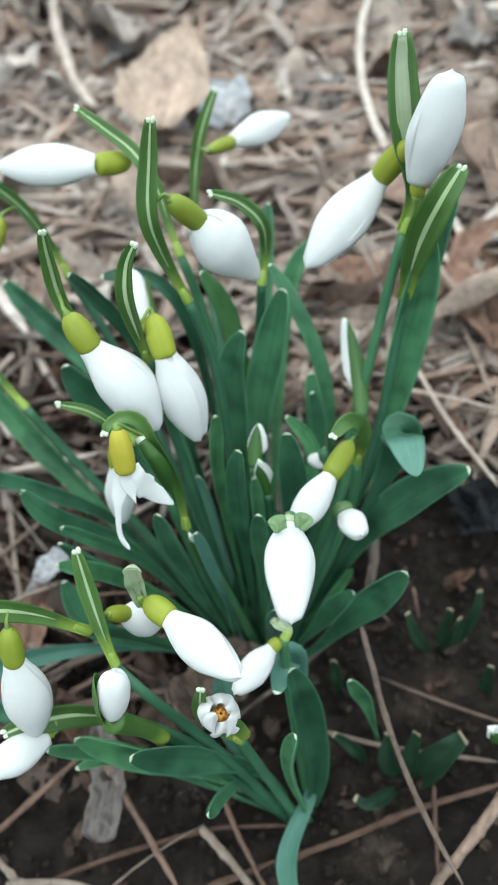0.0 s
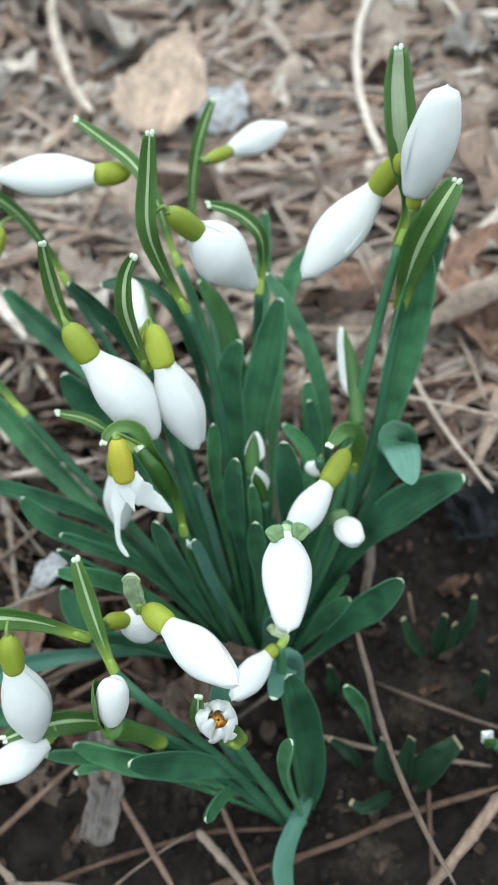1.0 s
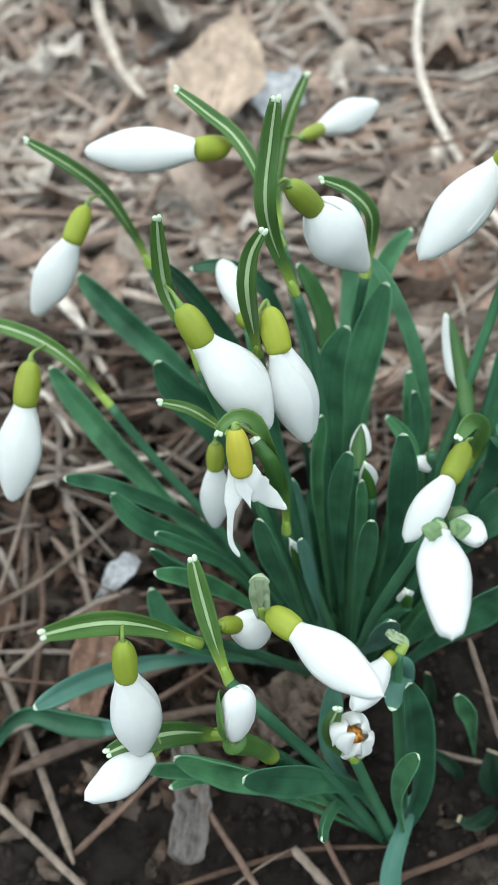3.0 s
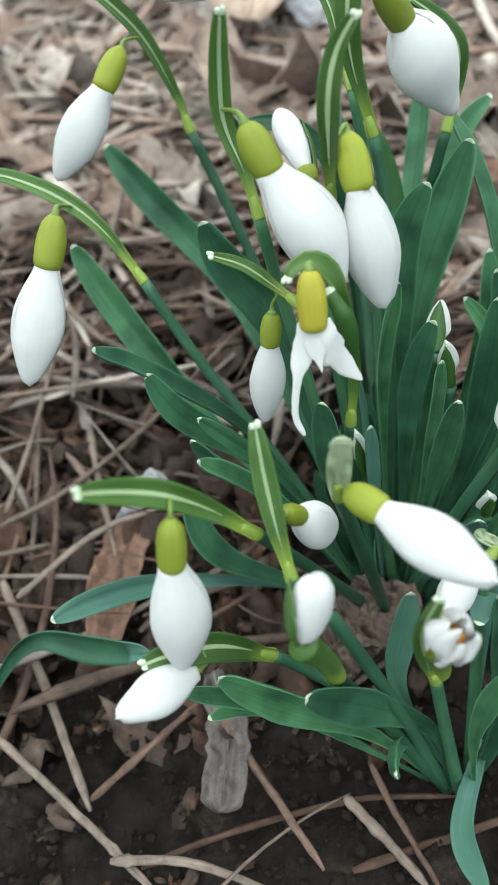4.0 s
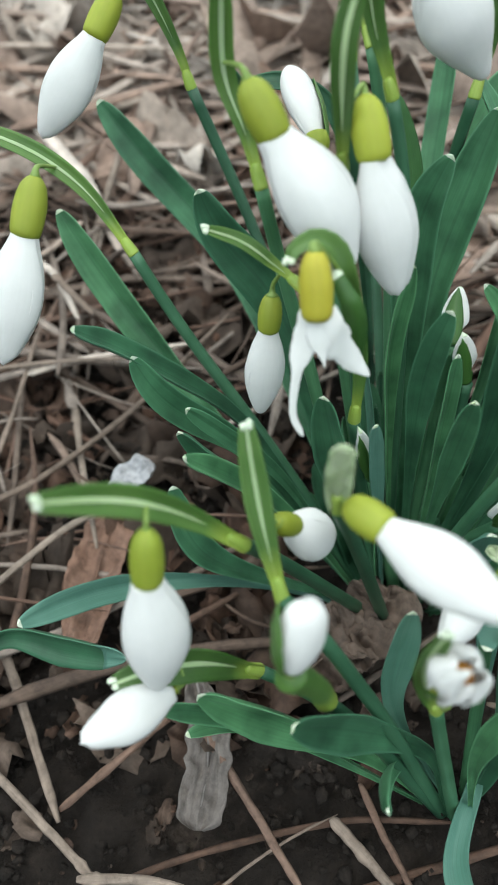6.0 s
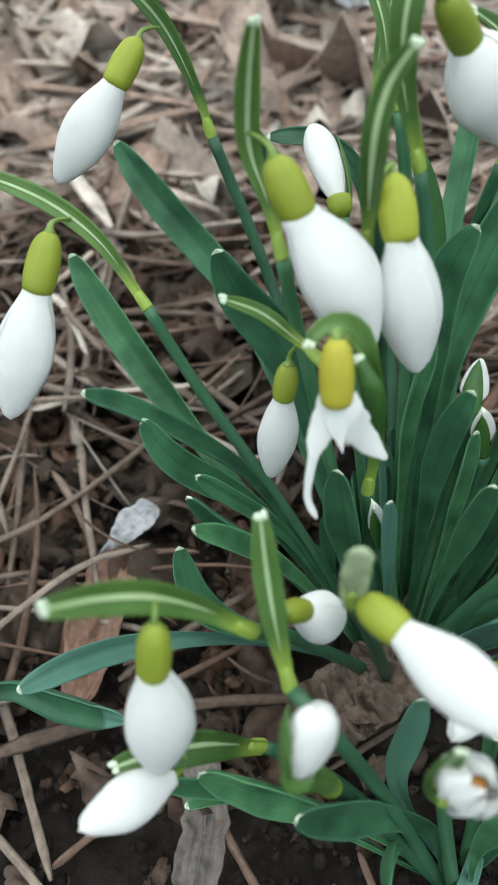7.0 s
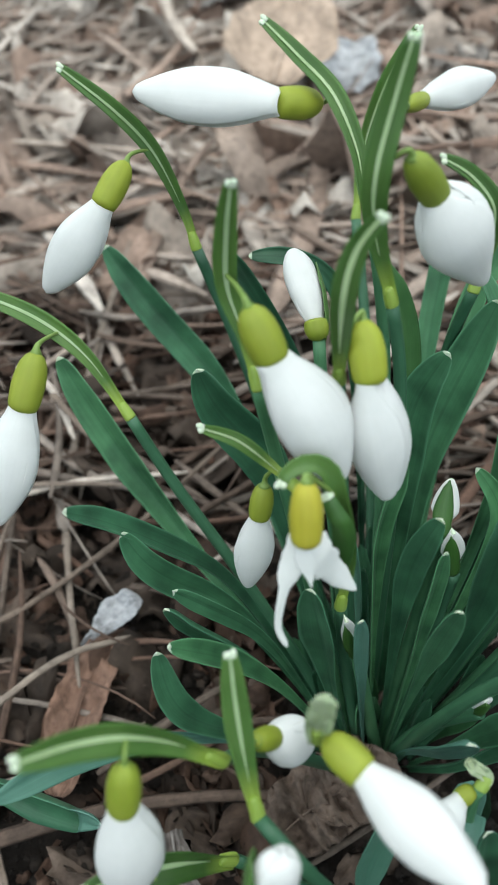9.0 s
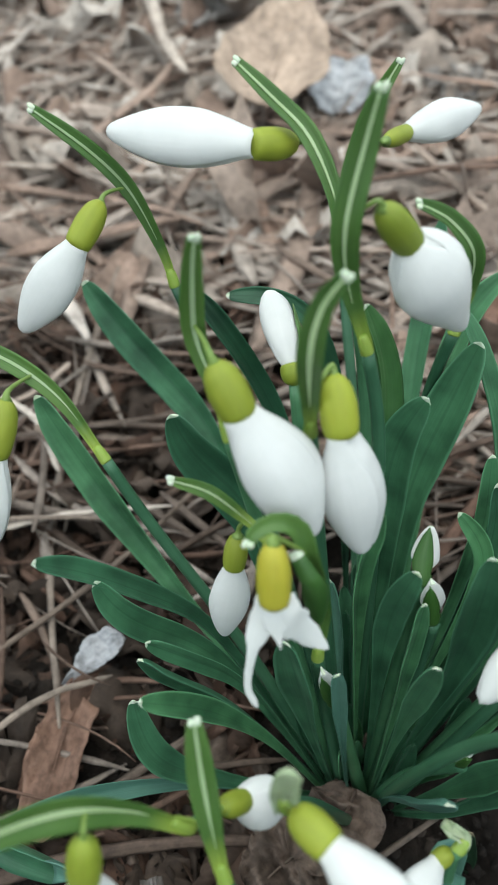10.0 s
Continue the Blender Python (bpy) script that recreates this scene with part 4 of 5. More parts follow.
snowdrop("white snowdrop flower leaning out from a tall stalk", (0.0392, 0.1536, 0.1368), (0.0346, 0.1584, 0.1273), (0.0179, 0.1482, 0.1119), 0.0110, 0.0054,
         sheath=[(0.0390, 0.1489, 0.1197), (0.0411, 0.1517, 0.1272), (0.0392, 0.1553, 0.1366), (0.0380, 0.1584, 0.1468), (0.0377, 0.1605, 0.1566)], sheath_width=0.0066, foot=[(0.0073, 0.1202, 0.0080), (0.0309, 0.1437, 0.0750), (0.0327, 0.1467, 0.0900), (0.0365, 0.1481, 0.1077), (0.0390, 0.1489, 0.1197)], from_at=0.3, seed=19.0, clear=0.62)
snowdrop("large white snowdrop bud standing upright in a broad sheath", (0.0409, 0.1482, 0.1278), (0.0413, 0.1486, 0.1312), (0.0457, 0.1488, 0.1530), 0.0110, 0.0034,
         sheath=[(0.0398, 0.1475, 0.1042), (0.0415, 0.1440, 0.1190), (0.0443, 0.1412, 0.1300), (0.0484, 0.1425, 0.1374)], sheath_width=0.0068, foot=[(0.0076, 0.1199, 0.0080), (0.0323, 0.1369, 0.0557), (0.0357, 0.1421, 0.0724), (0.0385, 0.1458, 0.0904), (0.0398, 0.1475, 0.1042)], from_at=0.55, shape=EGG, seed=20.0, arch=0.0008, from_foot=True, turn=-0.3)
snowdrop("slim white snowdrop bud standing behind the flowers", (-0.0181, 0.1464, 0.0980), (-0.0189, 0.1485, 0.1002), (-0.0238, 0.1617, 0.1061), 0.0062, 0.0042,
         foot=[(-0.0012, 0.1203, 0.0080), (-0.0148, 0.1400, 0.0763), (-0.0170, 0.1445, 0.0900), (-0.0181, 0.1464, 0.0980)], shape=BLUNT, seed=21.0, arch=0.0, cap=OLIVE_OVARY, turn=-0.45, hug=(1.10, 1.30, 0.80, 0.8, SNUG))
snowdrop("bright white snowdrop flower hanging under two green lobes", (0.0125, 0.0832, 0.1060), (0.0125, 0.0814, 0.1052), (0.0123, 0.0650, 0.1006), 0.0086, 0.0030,
         foot=[(0.0060, 0.1150, 0.0080), (0.0066, 0.1042, 0.0470), (0.0125, 0.0983, 0.0757), (0.0128, 0.0836, 0.1052)], cap=PAPER, shape=LANTERN, seed=15.0, arch=0.0)
lone_sheath([(0.0080, 0.1560, 0.1038), (0.0094, 0.1590, 0.1110), (0.0086, 0.1590, 0.1178), (0.0040, 0.1590, 0.1229), (-0.0022, 0.1550, 0.1278)], [(0.0039, 0.1219, 0.0080), (0.0058, 0.1600, 0.0800), (0.0072, 0.1610, 0.0930), (0.0080, 0.1560, 0.1038)])
torn_flower((-0.0198, 0.1072, 0.1053), (-0.0191, 0.1037, 0.0970), (-0.0204, 0.0973, 0.0803), (-0.0110, 0.1040, 0.0862), [(-0.0113, 0.1137, 0.0675), (-0.0116, 0.1134, 0.0804), (-0.0149, 0.1112, 0.0971), (-0.0164, 0.1124, 0.1016), (-0.0195, 0.1117, 0.1039), (-0.0224, 0.1103, 0.1029), (-0.0232, 0.1083, 0.1014)], [(-0.0006, 0.1154, 0.0080), (-0.0085, 0.1156, 0.0480), (-0.0113, 0.1137, 0.0675)])
open_cup((-0.0018, 0.0668, 0.0672), (-0.0006, 0.0618, 0.0795), [(0.0004, 0.0710, 0.0499), (-0.0027, 0.0684, 0.0602), (-0.0049, 0.0661, 0.0720), (-0.0039, 0.0645, 0.0826)], [(0.0118, 0.0733, 0.0000), (0.0035, 0.0719, 0.0358), (0.0004, 0.0710, 0.0499)])
green_lobes((0.0128, 0.0790, 0.1088))
closed_bud("green snowdrop bud with white edges among young leaves", [(0.0048, 0.1233, 0.0760), (0.0055, 0.1270, 0.0788), (0.0062, 0.1313, 0.0823)], 0.0047, [(0.0035, 0.1178, 0.0080), (0.0048, 0.1238, 0.0616), (0.0048, 0.1233, 0.0760)], lean=-0.09)
closed_bud("small white-edged snowdrop bud in the middle of the clump", [(0.0076, 0.1199, 0.0707), (0.0073, 0.1204, 0.0740), (0.0061, 0.1212, 0.0798)], 0.0041, [(0.0042, 0.1170, 0.0080), (0.0075, 0.1206, 0.0559), (0.0076, 0.1199, 0.0707)], lean=-0.15)
closed_bud("tall slim snowdrop bud, half white and half green", [(0.0302, 0.1362, 0.0782), (0.0295, 0.1464, 0.0836), (0.0275, 0.1588, 0.0910)], 0.0054, [(0.0078, 0.1196, 0.0080), (0.0296, 0.1346, 0.0685), (0.0302, 0.1362, 0.0782)], lean=0.14)
closed_bud("narrow half-open snowdrop bud between dark leaves", [(0.0586, 0.0806, 0.0278), (0.0567, 0.0791, 0.0327), (0.0548, 0.0776, 0.0377)], 0.0036, [(0.0655, 0.0860, 0.0099), (0.0620, 0.0833, 0.0188), (0.0586, 0.0806, 0.0278)], lean=-0.22)
closed_bud("small pointed snowdrop bud low among dark leaves", [(0.0150, 0.1054, 0.0506), (0.0144, 0.1042, 0.0546), (0.0140, 0.1034, 0.0581)], 0.0040, [(0.0040, 0.1140, 0.0080), (0.0080, 0.1100, 0.0350), (0.0150, 0.1054, 0.0506)])
# ---- snowdrop leaves ----
leaf([(0.0080, 0.1193, 0.0080), (0.0352, 0.1412, 0.0622), (0.0392, 0.1454, 0.0808), (0.0428, 0.1474, 0.1018), (0.0442, 0.1470, 0.1200)], 0.0086, "tall broad blue-green snowdrop leaf standing upright", roll=12, fold=0.41)
leaf([(0.0075, 0.1199, 0.0080), (0.0371, 0.1461, 0.0647), (0.0435, 0.1530, 0.0879), (0.0477, 0.1563, 0.1076), (0.0496, 0.1570, 0.1172), (0.0509, 0.1571, 0.1238)], 0.0059, "strap-shaped blue-green snowdrop leaf spreading outward from the clump", roll=-35, fold=0.58)
leaf([(0.0090, 0.1167, 0.0080), (0.0288, 0.1259, 0.0434), (0.0382, 0.1266, 0.0564), (0.0467, 0.1249, 0.0666), (0.0535, 0.1219, 0.0741)], 0.0097, "broad blue-green snowdrop leaf spreading outward from the clump", roll=-14, fold=0.59)
leaf([(0.0089, 0.1150, 0.0080), (0.0372, 0.1308, 0.0680), (0.0378, 0.1262, 0.0838), (0.0384, 0.1205, 0.0853), (0.0392, 0.1110, 0.0844)], 0.0098, "blue-green snowdrop leaf with its tip folded over", roll=0, end=UNDERSIDE, end_length=0.0124, soft=14, fold=-0.12, taper=6.0)
leaf([(0.0085, 0.1137, 0.0080), (0.0162, 0.1088, 0.0206), (0.0234, 0.1077, 0.0339), (0.0309, 0.1052, 0.0492), (0.0374, 0.1016, 0.0637)], 0.0083, "broad blue-green snowdrop leaf spreading outward from the clump", roll=12, fold=0.49)
leaf([(0.0086, 0.1138, 0.0080), (0.0233, 0.1084, 0.0414), (0.0267, 0.1067, 0.0495)], 0.0059, "strap-shaped blue-green snowdrop leaf arching out low over the litter", roll=-35, fold=0.70)
leaf([(0.0044, 0.1218, 0.0080), (0.0049, 0.1492, 0.0624), (0.0076, 0.1537, 0.0774), (0.0110, 0.1559, 0.0914), (0.0130, 0.1565, 0.1017)], 0.0086, "broad blue-green snowdrop leaf standing up in the clump with pale tip", roll=-14, fold=0.57)
leaf([(0.0031, 0.1220, 0.0080), (-0.0006, 0.1438, 0.0808), (0.0008, 0.1445, 0.0915), (0.0034, 0.1436, 0.0995)], 0.0076, "broad blue-green snowdrop leaf standing up in the clump with pale tip", roll=-10, fold=0.58)
leaf([(0.0038, 0.1219, 0.0080), (0.0204, 0.1379, 0.0433), (0.0237, 0.1455, 0.0589), (0.0233, 0.1510, 0.0718), (0.0198, 0.1560, 0.0860), (0.0136, 0.1593, 0.0991), (0.0098, 0.1633, 0.1045)], 0.0045, "narrow blue-green snowdrop leaf standing up in the clump with pale tip", roll=30, fold=0.45)
leaf([(0.0035, 0.1220, 0.0080), (0.0075, 0.1802, 0.0734), (0.0093, 0.1895, 0.0891), (0.0098, 0.1930, 0.0957), (0.0097, 0.1963, 0.1026)], 0.0058, "strap-shaped blue-green snowdrop leaf standing up in the clump with pale tip", roll=-42, fold=0.44)
leaf([(0.0047, 0.1218, 0.0080), (0.0117, 0.1716, 0.0721), (0.0148, 0.1799, 0.0881), (0.0174, 0.1833, 0.0961), (0.0224, 0.1835, 0.0991)], 0.0053, "strap-shaped blue-green snowdrop leaf standing up in the clump with pale tip", roll=-21, fold=0.68)
leaf([(0.0028, 0.1163, 0.0080), (0.0007, 0.1211, 0.0597), (0.0006, 0.1199, 0.0755), (0.0021, 0.1172, 0.0878)], 0.0050, "strap-shaped blue-green snowdrop leaf standing up in the clump with pale tip", roll=-10, taper=2.8, fold=0.51)
leaf([(0.0054, 0.1164, 0.0080), (0.0107, 0.1191, 0.0356), (0.0137, 0.1197, 0.0545), (0.0139, 0.1192, 0.0767), (0.0125, 0.1176, 0.0921)], 0.0064, "strap-shaped blue-green snowdrop leaf standing up in the clump with pale tip", roll=-10, taper=2.8, fold=0.66)
leaf([(0.0053, 0.1216, 0.0080), (0.0195, 0.1362, 0.0628), (0.0167, 0.1383, 0.0717), (0.0123, 0.1387, 0.0775)], 0.0037, "narrow blue-green snowdrop leaf standing up in the clump with pale tip", roll=-11, taper=2.8, fold=0.58)
leaf([(0.0055, 0.1214, 0.0080), (0.0196, 0.1444, 0.0644), (0.0190, 0.1475, 0.0733), (0.0187, 0.1498, 0.0815)], 0.0046, "strap-shaped blue-green snowdrop leaf standing up in the clump with pale tip", roll=4, taper=2.8, fold=0.59)
leaf([(0.0060, 0.1212, 0.0080), (0.0197, 0.1388, 0.0641), (0.0203, 0.1408, 0.0719), (0.0188, 0.1429, 0.0812)], 0.0037, "narrow blue-green snowdrop leaf standing up in the clump with pale tip", roll=16, taper=2.8, fold=0.44)
leaf([(0.0037, 0.1137, 0.0080), (0.0054, 0.1137, 0.0434), (0.0057, 0.1105, 0.0630), (0.0058, 0.1067, 0.0788)], 0.0044, "strap-shaped blue-green snowdrop leaf standing up in the clump with pale tip", roll=-8, taper=2.8, fold=0.47)
leaf([(0.0015, 0.1187, 0.0080), (-0.0043, 0.1267, 0.0643), (-0.0042, 0.1272, 0.0794), (-0.0031, 0.1268, 0.0895)], 0.0034, "narrow blue-green snowdrop leaf standing up in the clump with pale tip", roll=29, taper=2.8, fold=0.66)
leaf([(-0.0012, 0.1203, 0.0080), (-0.0350, 0.1734, 0.0584), (-0.0455, 0.1785, 0.0682), (-0.0555, 0.1824, 0.0784), (-0.0638, 0.1855, 0.0890)], 0.0072, "broad blue-green snowdrop leaf spreading outward from the clump", roll=-20, fold=0.53)
leaf([(-0.0021, 0.1191, 0.0080), (-0.0240, 0.1423, 0.0689), (-0.0309, 0.1421, 0.0779), (-0.0366, 0.1410, 0.0857), (-0.0385, 0.1415, 0.0938)], 0.0087, "broad blue-green snowdrop leaf spreading outward from the clump", roll=-8, fold=0.41)
leaf([(-0.0021, 0.1192, 0.0080), (-0.0352, 0.1418, 0.0341), (-0.0425, 0.1466, 0.0414), (-0.0527, 0.1525, 0.0526), (-0.0622, 0.1578, 0.0652), (-0.0696, 0.1618, 0.0773)], 0.0070, "strap-shaped blue-green snowdrop leaf spreading outward from the clump", roll=-23, fold=0.52)
leaf([(-0.0030, 0.1161, 0.0080), (-0.0306, 0.1280, 0.0521), (-0.0409, 0.1255, 0.0630), (-0.0497, 0.1223, 0.0743), (-0.0572, 0.1167, 0.0834)], 0.0043, "strap-shaped blue-green snowdrop leaf spreading outward from the clump", roll=34, fold=0.62)
leaf([(-0.0030, 0.1165, 0.0080), (-0.0281, 0.1246, 0.0457), (-0.0386, 0.1223, 0.0570), (-0.0460, 0.1198, 0.0662), (-0.0490, 0.1200, 0.0748)], 0.0056, "strap-shaped blue-green snowdrop leaf spreading outward from the clump", roll=-1, fold=0.56)
leaf([(-0.0030, 0.1154, 0.0080), (-0.0221, 0.1189, 0.0451), (-0.0315, 0.1159, 0.0588), (-0.0393, 0.1116, 0.0711)], 0.0031, "narrow blue-green snowdrop leaf spreading outward from the clump", roll=-7, fold=0.48)
leaf([(-0.0030, 0.1154, 0.0080), (-0.0252, 0.1167, 0.0420), (-0.0355, 0.1138, 0.0560), (-0.0410, 0.1116, 0.0655)], 0.0036, "narrow blue-green snowdrop leaf spreading outward from the clump", roll=-40, fold=0.67)
leaf([(-0.0027, 0.1141, 0.0080), (-0.0181, 0.1137, 0.0364), (-0.0289, 0.1098, 0.0537), (-0.0387, 0.1018, 0.0700)], 0.0044, "strap-shaped blue-green snowdrop leaf spreading outward from the clump", roll=32, fold=0.72)
leaf([(-0.0030, 0.1155, 0.0080), (-0.0355, 0.1077, 0.0335), (-0.0413, 0.1093, 0.0429), (-0.0430, 0.1118, 0.0511)], 0.0058, "strap-shaped blue-green snowdrop leaf arching out low over the litter", roll=20, fold=0.52)
leaf([(-0.0024, 0.1135, 0.0080), (-0.0220, 0.1115, 0.0197), (-0.0339, 0.1082, 0.0267), (-0.0467, 0.1022, 0.0346), (-0.0578, 0.0937, 0.0420), (-0.0656, 0.0839, 0.0482)], 0.0048, "strap-shaped blue-green snowdrop leaf arching out low over the litter", roll=-0, skin=UNDERSIDE, fold=0.52)
leaf([(-0.0940, 0.0854, 0.0000), (-0.0799, 0.0976, 0.0203), (-0.0672, 0.0948, 0.0245), (-0.0544, 0.0898, 0.0292), (-0.0505, 0.0881, 0.0308)], 0.0079, "dark green snowdrop leaf lying low with bent tip", roll=38, fold=0.69, end=UNDERSIDE, end_length=0.0055)
leaf([(0.0095, 0.0744, 0.0000), (-0.0056, 0.0778, 0.0175), (-0.0187, 0.0768, 0.0284), (-0.0277, 0.0758, 0.0374), (-0.0354, 0.0738, 0.0456)], 0.0081, "strap-shaped blue-green snowdrop leaf arching out low over the litter", roll=-30, fold=0.61)
leaf([(0.0097, 0.0730, 0.0000), (0.0056, 0.0768, 0.0197), (-0.0031, 0.0749, 0.0310), (-0.0120, 0.0710, 0.0424), (-0.0209, 0.0651, 0.0549)], 0.0077, "broad blue-green snowdrop leaf arching out low over the litter", roll=-10, fold=0.47)
leaf([(0.0095, 0.0743, 0.0000), (-0.0228, 0.0775, 0.0269), (-0.0327, 0.0762, 0.0353), (-0.0372, 0.0748, 0.0392), (-0.0420, 0.0726, 0.0433)], 0.0037, "narrow blue-green snowdrop leaf arching out low over the litter", roll=-12, fold=0.64)
leaf([(0.0095, 0.0744, 0.0000), (-0.0184, 0.0791, 0.0195), (-0.0320, 0.0778, 0.0282), (-0.0359, 0.0758, 0.0303), (-0.0382, 0.0738, 0.0315)], 0.0029, "narrow blue-green snowdrop leaf arching out low over the litter", roll=29, fold=0.56)
leaf([(0.0108, 0.0728, 0.0000), (0.0080, 0.0790, 0.0090), (0.0005, 0.0770, 0.0185), (-0.0052, 0.0680, 0.0300), (-0.0064, 0.0590, 0.0412)], 0.0036, "short green snowdrop leaf curling at its end", roll=0, fold=0.60)
leaf([(0.0145, 0.0764, 0.0000), (0.0165, 0.0785, 0.0203), (0.0141, 0.0813, 0.0428), (0.0116, 0.0820, 0.0583)], 0.0072, "strap-shaped blue-green snowdrop leaf arching out low over the litter", roll=20, fold=0.60, taper=0.6)
leaf([(0.0109, 0.0765, 0.0000), (-0.0032, 0.0801, 0.0304), (-0.0034, 0.0822, 0.0474), (-0.0030, 0.0825, 0.0580)], 0.0050, "strap-shaped blue-green snowdrop leaf arching out low over the litter", roll=7, skin=UNDERSIDE, fold=0.56)
leaf([(0.0166, 0.0821, 0.0065), (0.0139, 0.0753, 0.0076), (0.0103, 0.0679, 0.0089), (0.0083, 0.0602, 0.0109), (0.0101, 0.0492, 0.0163)], 0.0048, "blue-green snowdrop leaf fallen forward on the soil", roll=0, skin=UNDERSIDE, fold=0.35, taper=0.35)
leaf([(0.0146, 0.0730, 0.0000), (0.0108, 0.0724, 0.0243), (0.0102, 0.0710, 0.0389), (0.0118, 0.0687, 0.0558)], 0.0044, "narrow blue-green snowdrop leaf arching out low over the litter", twist=40, roll=-26, fold=0.56)
leaf([(0.0329, 0.0894, 0.0058), (0.0290, 0.0904, 0.0276), (0.0244, 0.0897, 0.0395)], 0.0045, "narrow blue-green snowdrop leaf arching out low over the litter", roll=-31, fold=0.45)
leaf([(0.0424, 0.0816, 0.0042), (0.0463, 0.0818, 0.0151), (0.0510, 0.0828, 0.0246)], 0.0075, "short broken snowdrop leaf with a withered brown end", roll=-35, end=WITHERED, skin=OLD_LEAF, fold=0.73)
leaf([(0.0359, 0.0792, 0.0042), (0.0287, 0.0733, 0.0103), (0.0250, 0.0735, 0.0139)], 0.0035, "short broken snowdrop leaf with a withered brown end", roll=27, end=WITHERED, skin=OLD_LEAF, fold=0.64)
leaf([(0.0018, 0.1219, 0.0080), (-0.0002, 0.1596, 0.0857), (-0.0029, 0.1616, 0.0947), (-0.0067, 0.1629, 0.1035)], 0.0071, "strap-shaped blue-green snowdrop leaf standing up in the clump with pale tip", roll=44, fold=0.40, skin=YOUNG_LEAF)
leaf([(0.0001, 0.1141, 0.0080), (-0.0072, 0.1109, 0.0589), (-0.0084, 0.1084, 0.0716)], 0.0029, "narrow blue-green snowdrop leaf standing up in the clump with pale tip", roll=17, skin=UNDERSIDE, taper=2.8, fold=0.68)
leaf([(-0.0002, 0.1196, 0.0080), (-0.0080, 0.1295, 0.0592), (-0.0098, 0.1302, 0.0667)], 0.0046, "narrow blue-green snowdrop leaf standing up in the clump with pale tip", roll=-43, taper=2.8, fold=0.61, skin=UNDERSIDE)
leaf([(-0.0020, 0.1149, 0.0080), (-0.0089, 0.1147, 0.0337), (-0.0136, 0.1138, 0.0566), (-0.0169, 0.1115, 0.0746)], 0.0070, "strap-shaped blue-green snowdrop leaf standing up in the clump with pale tip", roll=-41, taper=2.8, fold=0.46)
leaf([(0.0045, 0.1102, 0.0080), (0.0053, 0.1114, 0.0194), (0.0085, 0.1006, 0.0439), (0.0092, 0.0924, 0.0644)], 0.0060, "strap-shaped blue-green snowdrop leaf standing up in the clump with pale tip", roll=0, skin=UNDERSIDE, fold=0.10)
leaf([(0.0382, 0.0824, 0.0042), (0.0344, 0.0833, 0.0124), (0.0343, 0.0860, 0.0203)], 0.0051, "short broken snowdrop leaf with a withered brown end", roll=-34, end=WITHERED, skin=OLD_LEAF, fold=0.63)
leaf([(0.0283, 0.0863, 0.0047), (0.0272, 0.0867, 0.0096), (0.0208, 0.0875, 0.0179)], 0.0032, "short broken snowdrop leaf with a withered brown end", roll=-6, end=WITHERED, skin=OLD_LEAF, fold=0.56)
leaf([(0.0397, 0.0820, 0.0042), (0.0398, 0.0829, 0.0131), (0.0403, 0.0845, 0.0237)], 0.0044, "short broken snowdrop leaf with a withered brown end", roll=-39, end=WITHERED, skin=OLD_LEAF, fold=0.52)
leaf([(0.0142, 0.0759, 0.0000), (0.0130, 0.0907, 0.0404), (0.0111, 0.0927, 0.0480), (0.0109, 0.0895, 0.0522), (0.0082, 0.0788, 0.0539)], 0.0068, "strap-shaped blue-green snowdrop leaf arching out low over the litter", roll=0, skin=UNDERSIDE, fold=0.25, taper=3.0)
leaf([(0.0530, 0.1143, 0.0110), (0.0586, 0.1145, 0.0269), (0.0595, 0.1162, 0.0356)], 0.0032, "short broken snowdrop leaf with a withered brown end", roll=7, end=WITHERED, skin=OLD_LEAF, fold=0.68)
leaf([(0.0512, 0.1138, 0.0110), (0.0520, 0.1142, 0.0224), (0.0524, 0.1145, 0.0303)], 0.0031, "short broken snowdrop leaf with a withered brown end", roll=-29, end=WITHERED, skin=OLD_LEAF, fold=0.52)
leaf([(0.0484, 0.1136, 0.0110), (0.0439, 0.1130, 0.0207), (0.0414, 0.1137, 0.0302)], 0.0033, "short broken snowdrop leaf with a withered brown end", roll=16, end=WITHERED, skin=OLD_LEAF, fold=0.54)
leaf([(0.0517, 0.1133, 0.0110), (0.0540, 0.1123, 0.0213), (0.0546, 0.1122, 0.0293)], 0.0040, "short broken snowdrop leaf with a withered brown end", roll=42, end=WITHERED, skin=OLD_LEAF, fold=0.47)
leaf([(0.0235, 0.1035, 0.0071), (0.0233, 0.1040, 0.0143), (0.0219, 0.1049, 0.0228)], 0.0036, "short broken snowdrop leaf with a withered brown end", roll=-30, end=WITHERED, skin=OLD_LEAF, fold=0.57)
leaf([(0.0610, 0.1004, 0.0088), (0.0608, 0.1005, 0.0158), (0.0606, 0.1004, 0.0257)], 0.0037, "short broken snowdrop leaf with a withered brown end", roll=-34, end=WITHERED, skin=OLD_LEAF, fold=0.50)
leaf([(0.0094, 0.1251, 0.0060), (0.0115, 0.1278, 0.0228), (0.0147, 0.1339, 0.0396)], 0.0032, "young dark green snowdrop leaf deep in the clump", roll=-43, end=SCAPE)
leaf([(0.0168, 0.1223, 0.0060), (0.0185, 0.1229, 0.0214), (0.0210, 0.1257, 0.0367)], 0.0038, "young dark green snowdrop leaf deep in the clump", roll=-3, end=SCAPE)
leaf([(-0.0037, 0.1236, 0.0060), (-0.0051, 0.1249, 0.0263), (-0.0073, 0.1289, 0.0466)], 0.0032, "young dark green snowdrop leaf deep in the clump", roll=37, end=SCAPE)
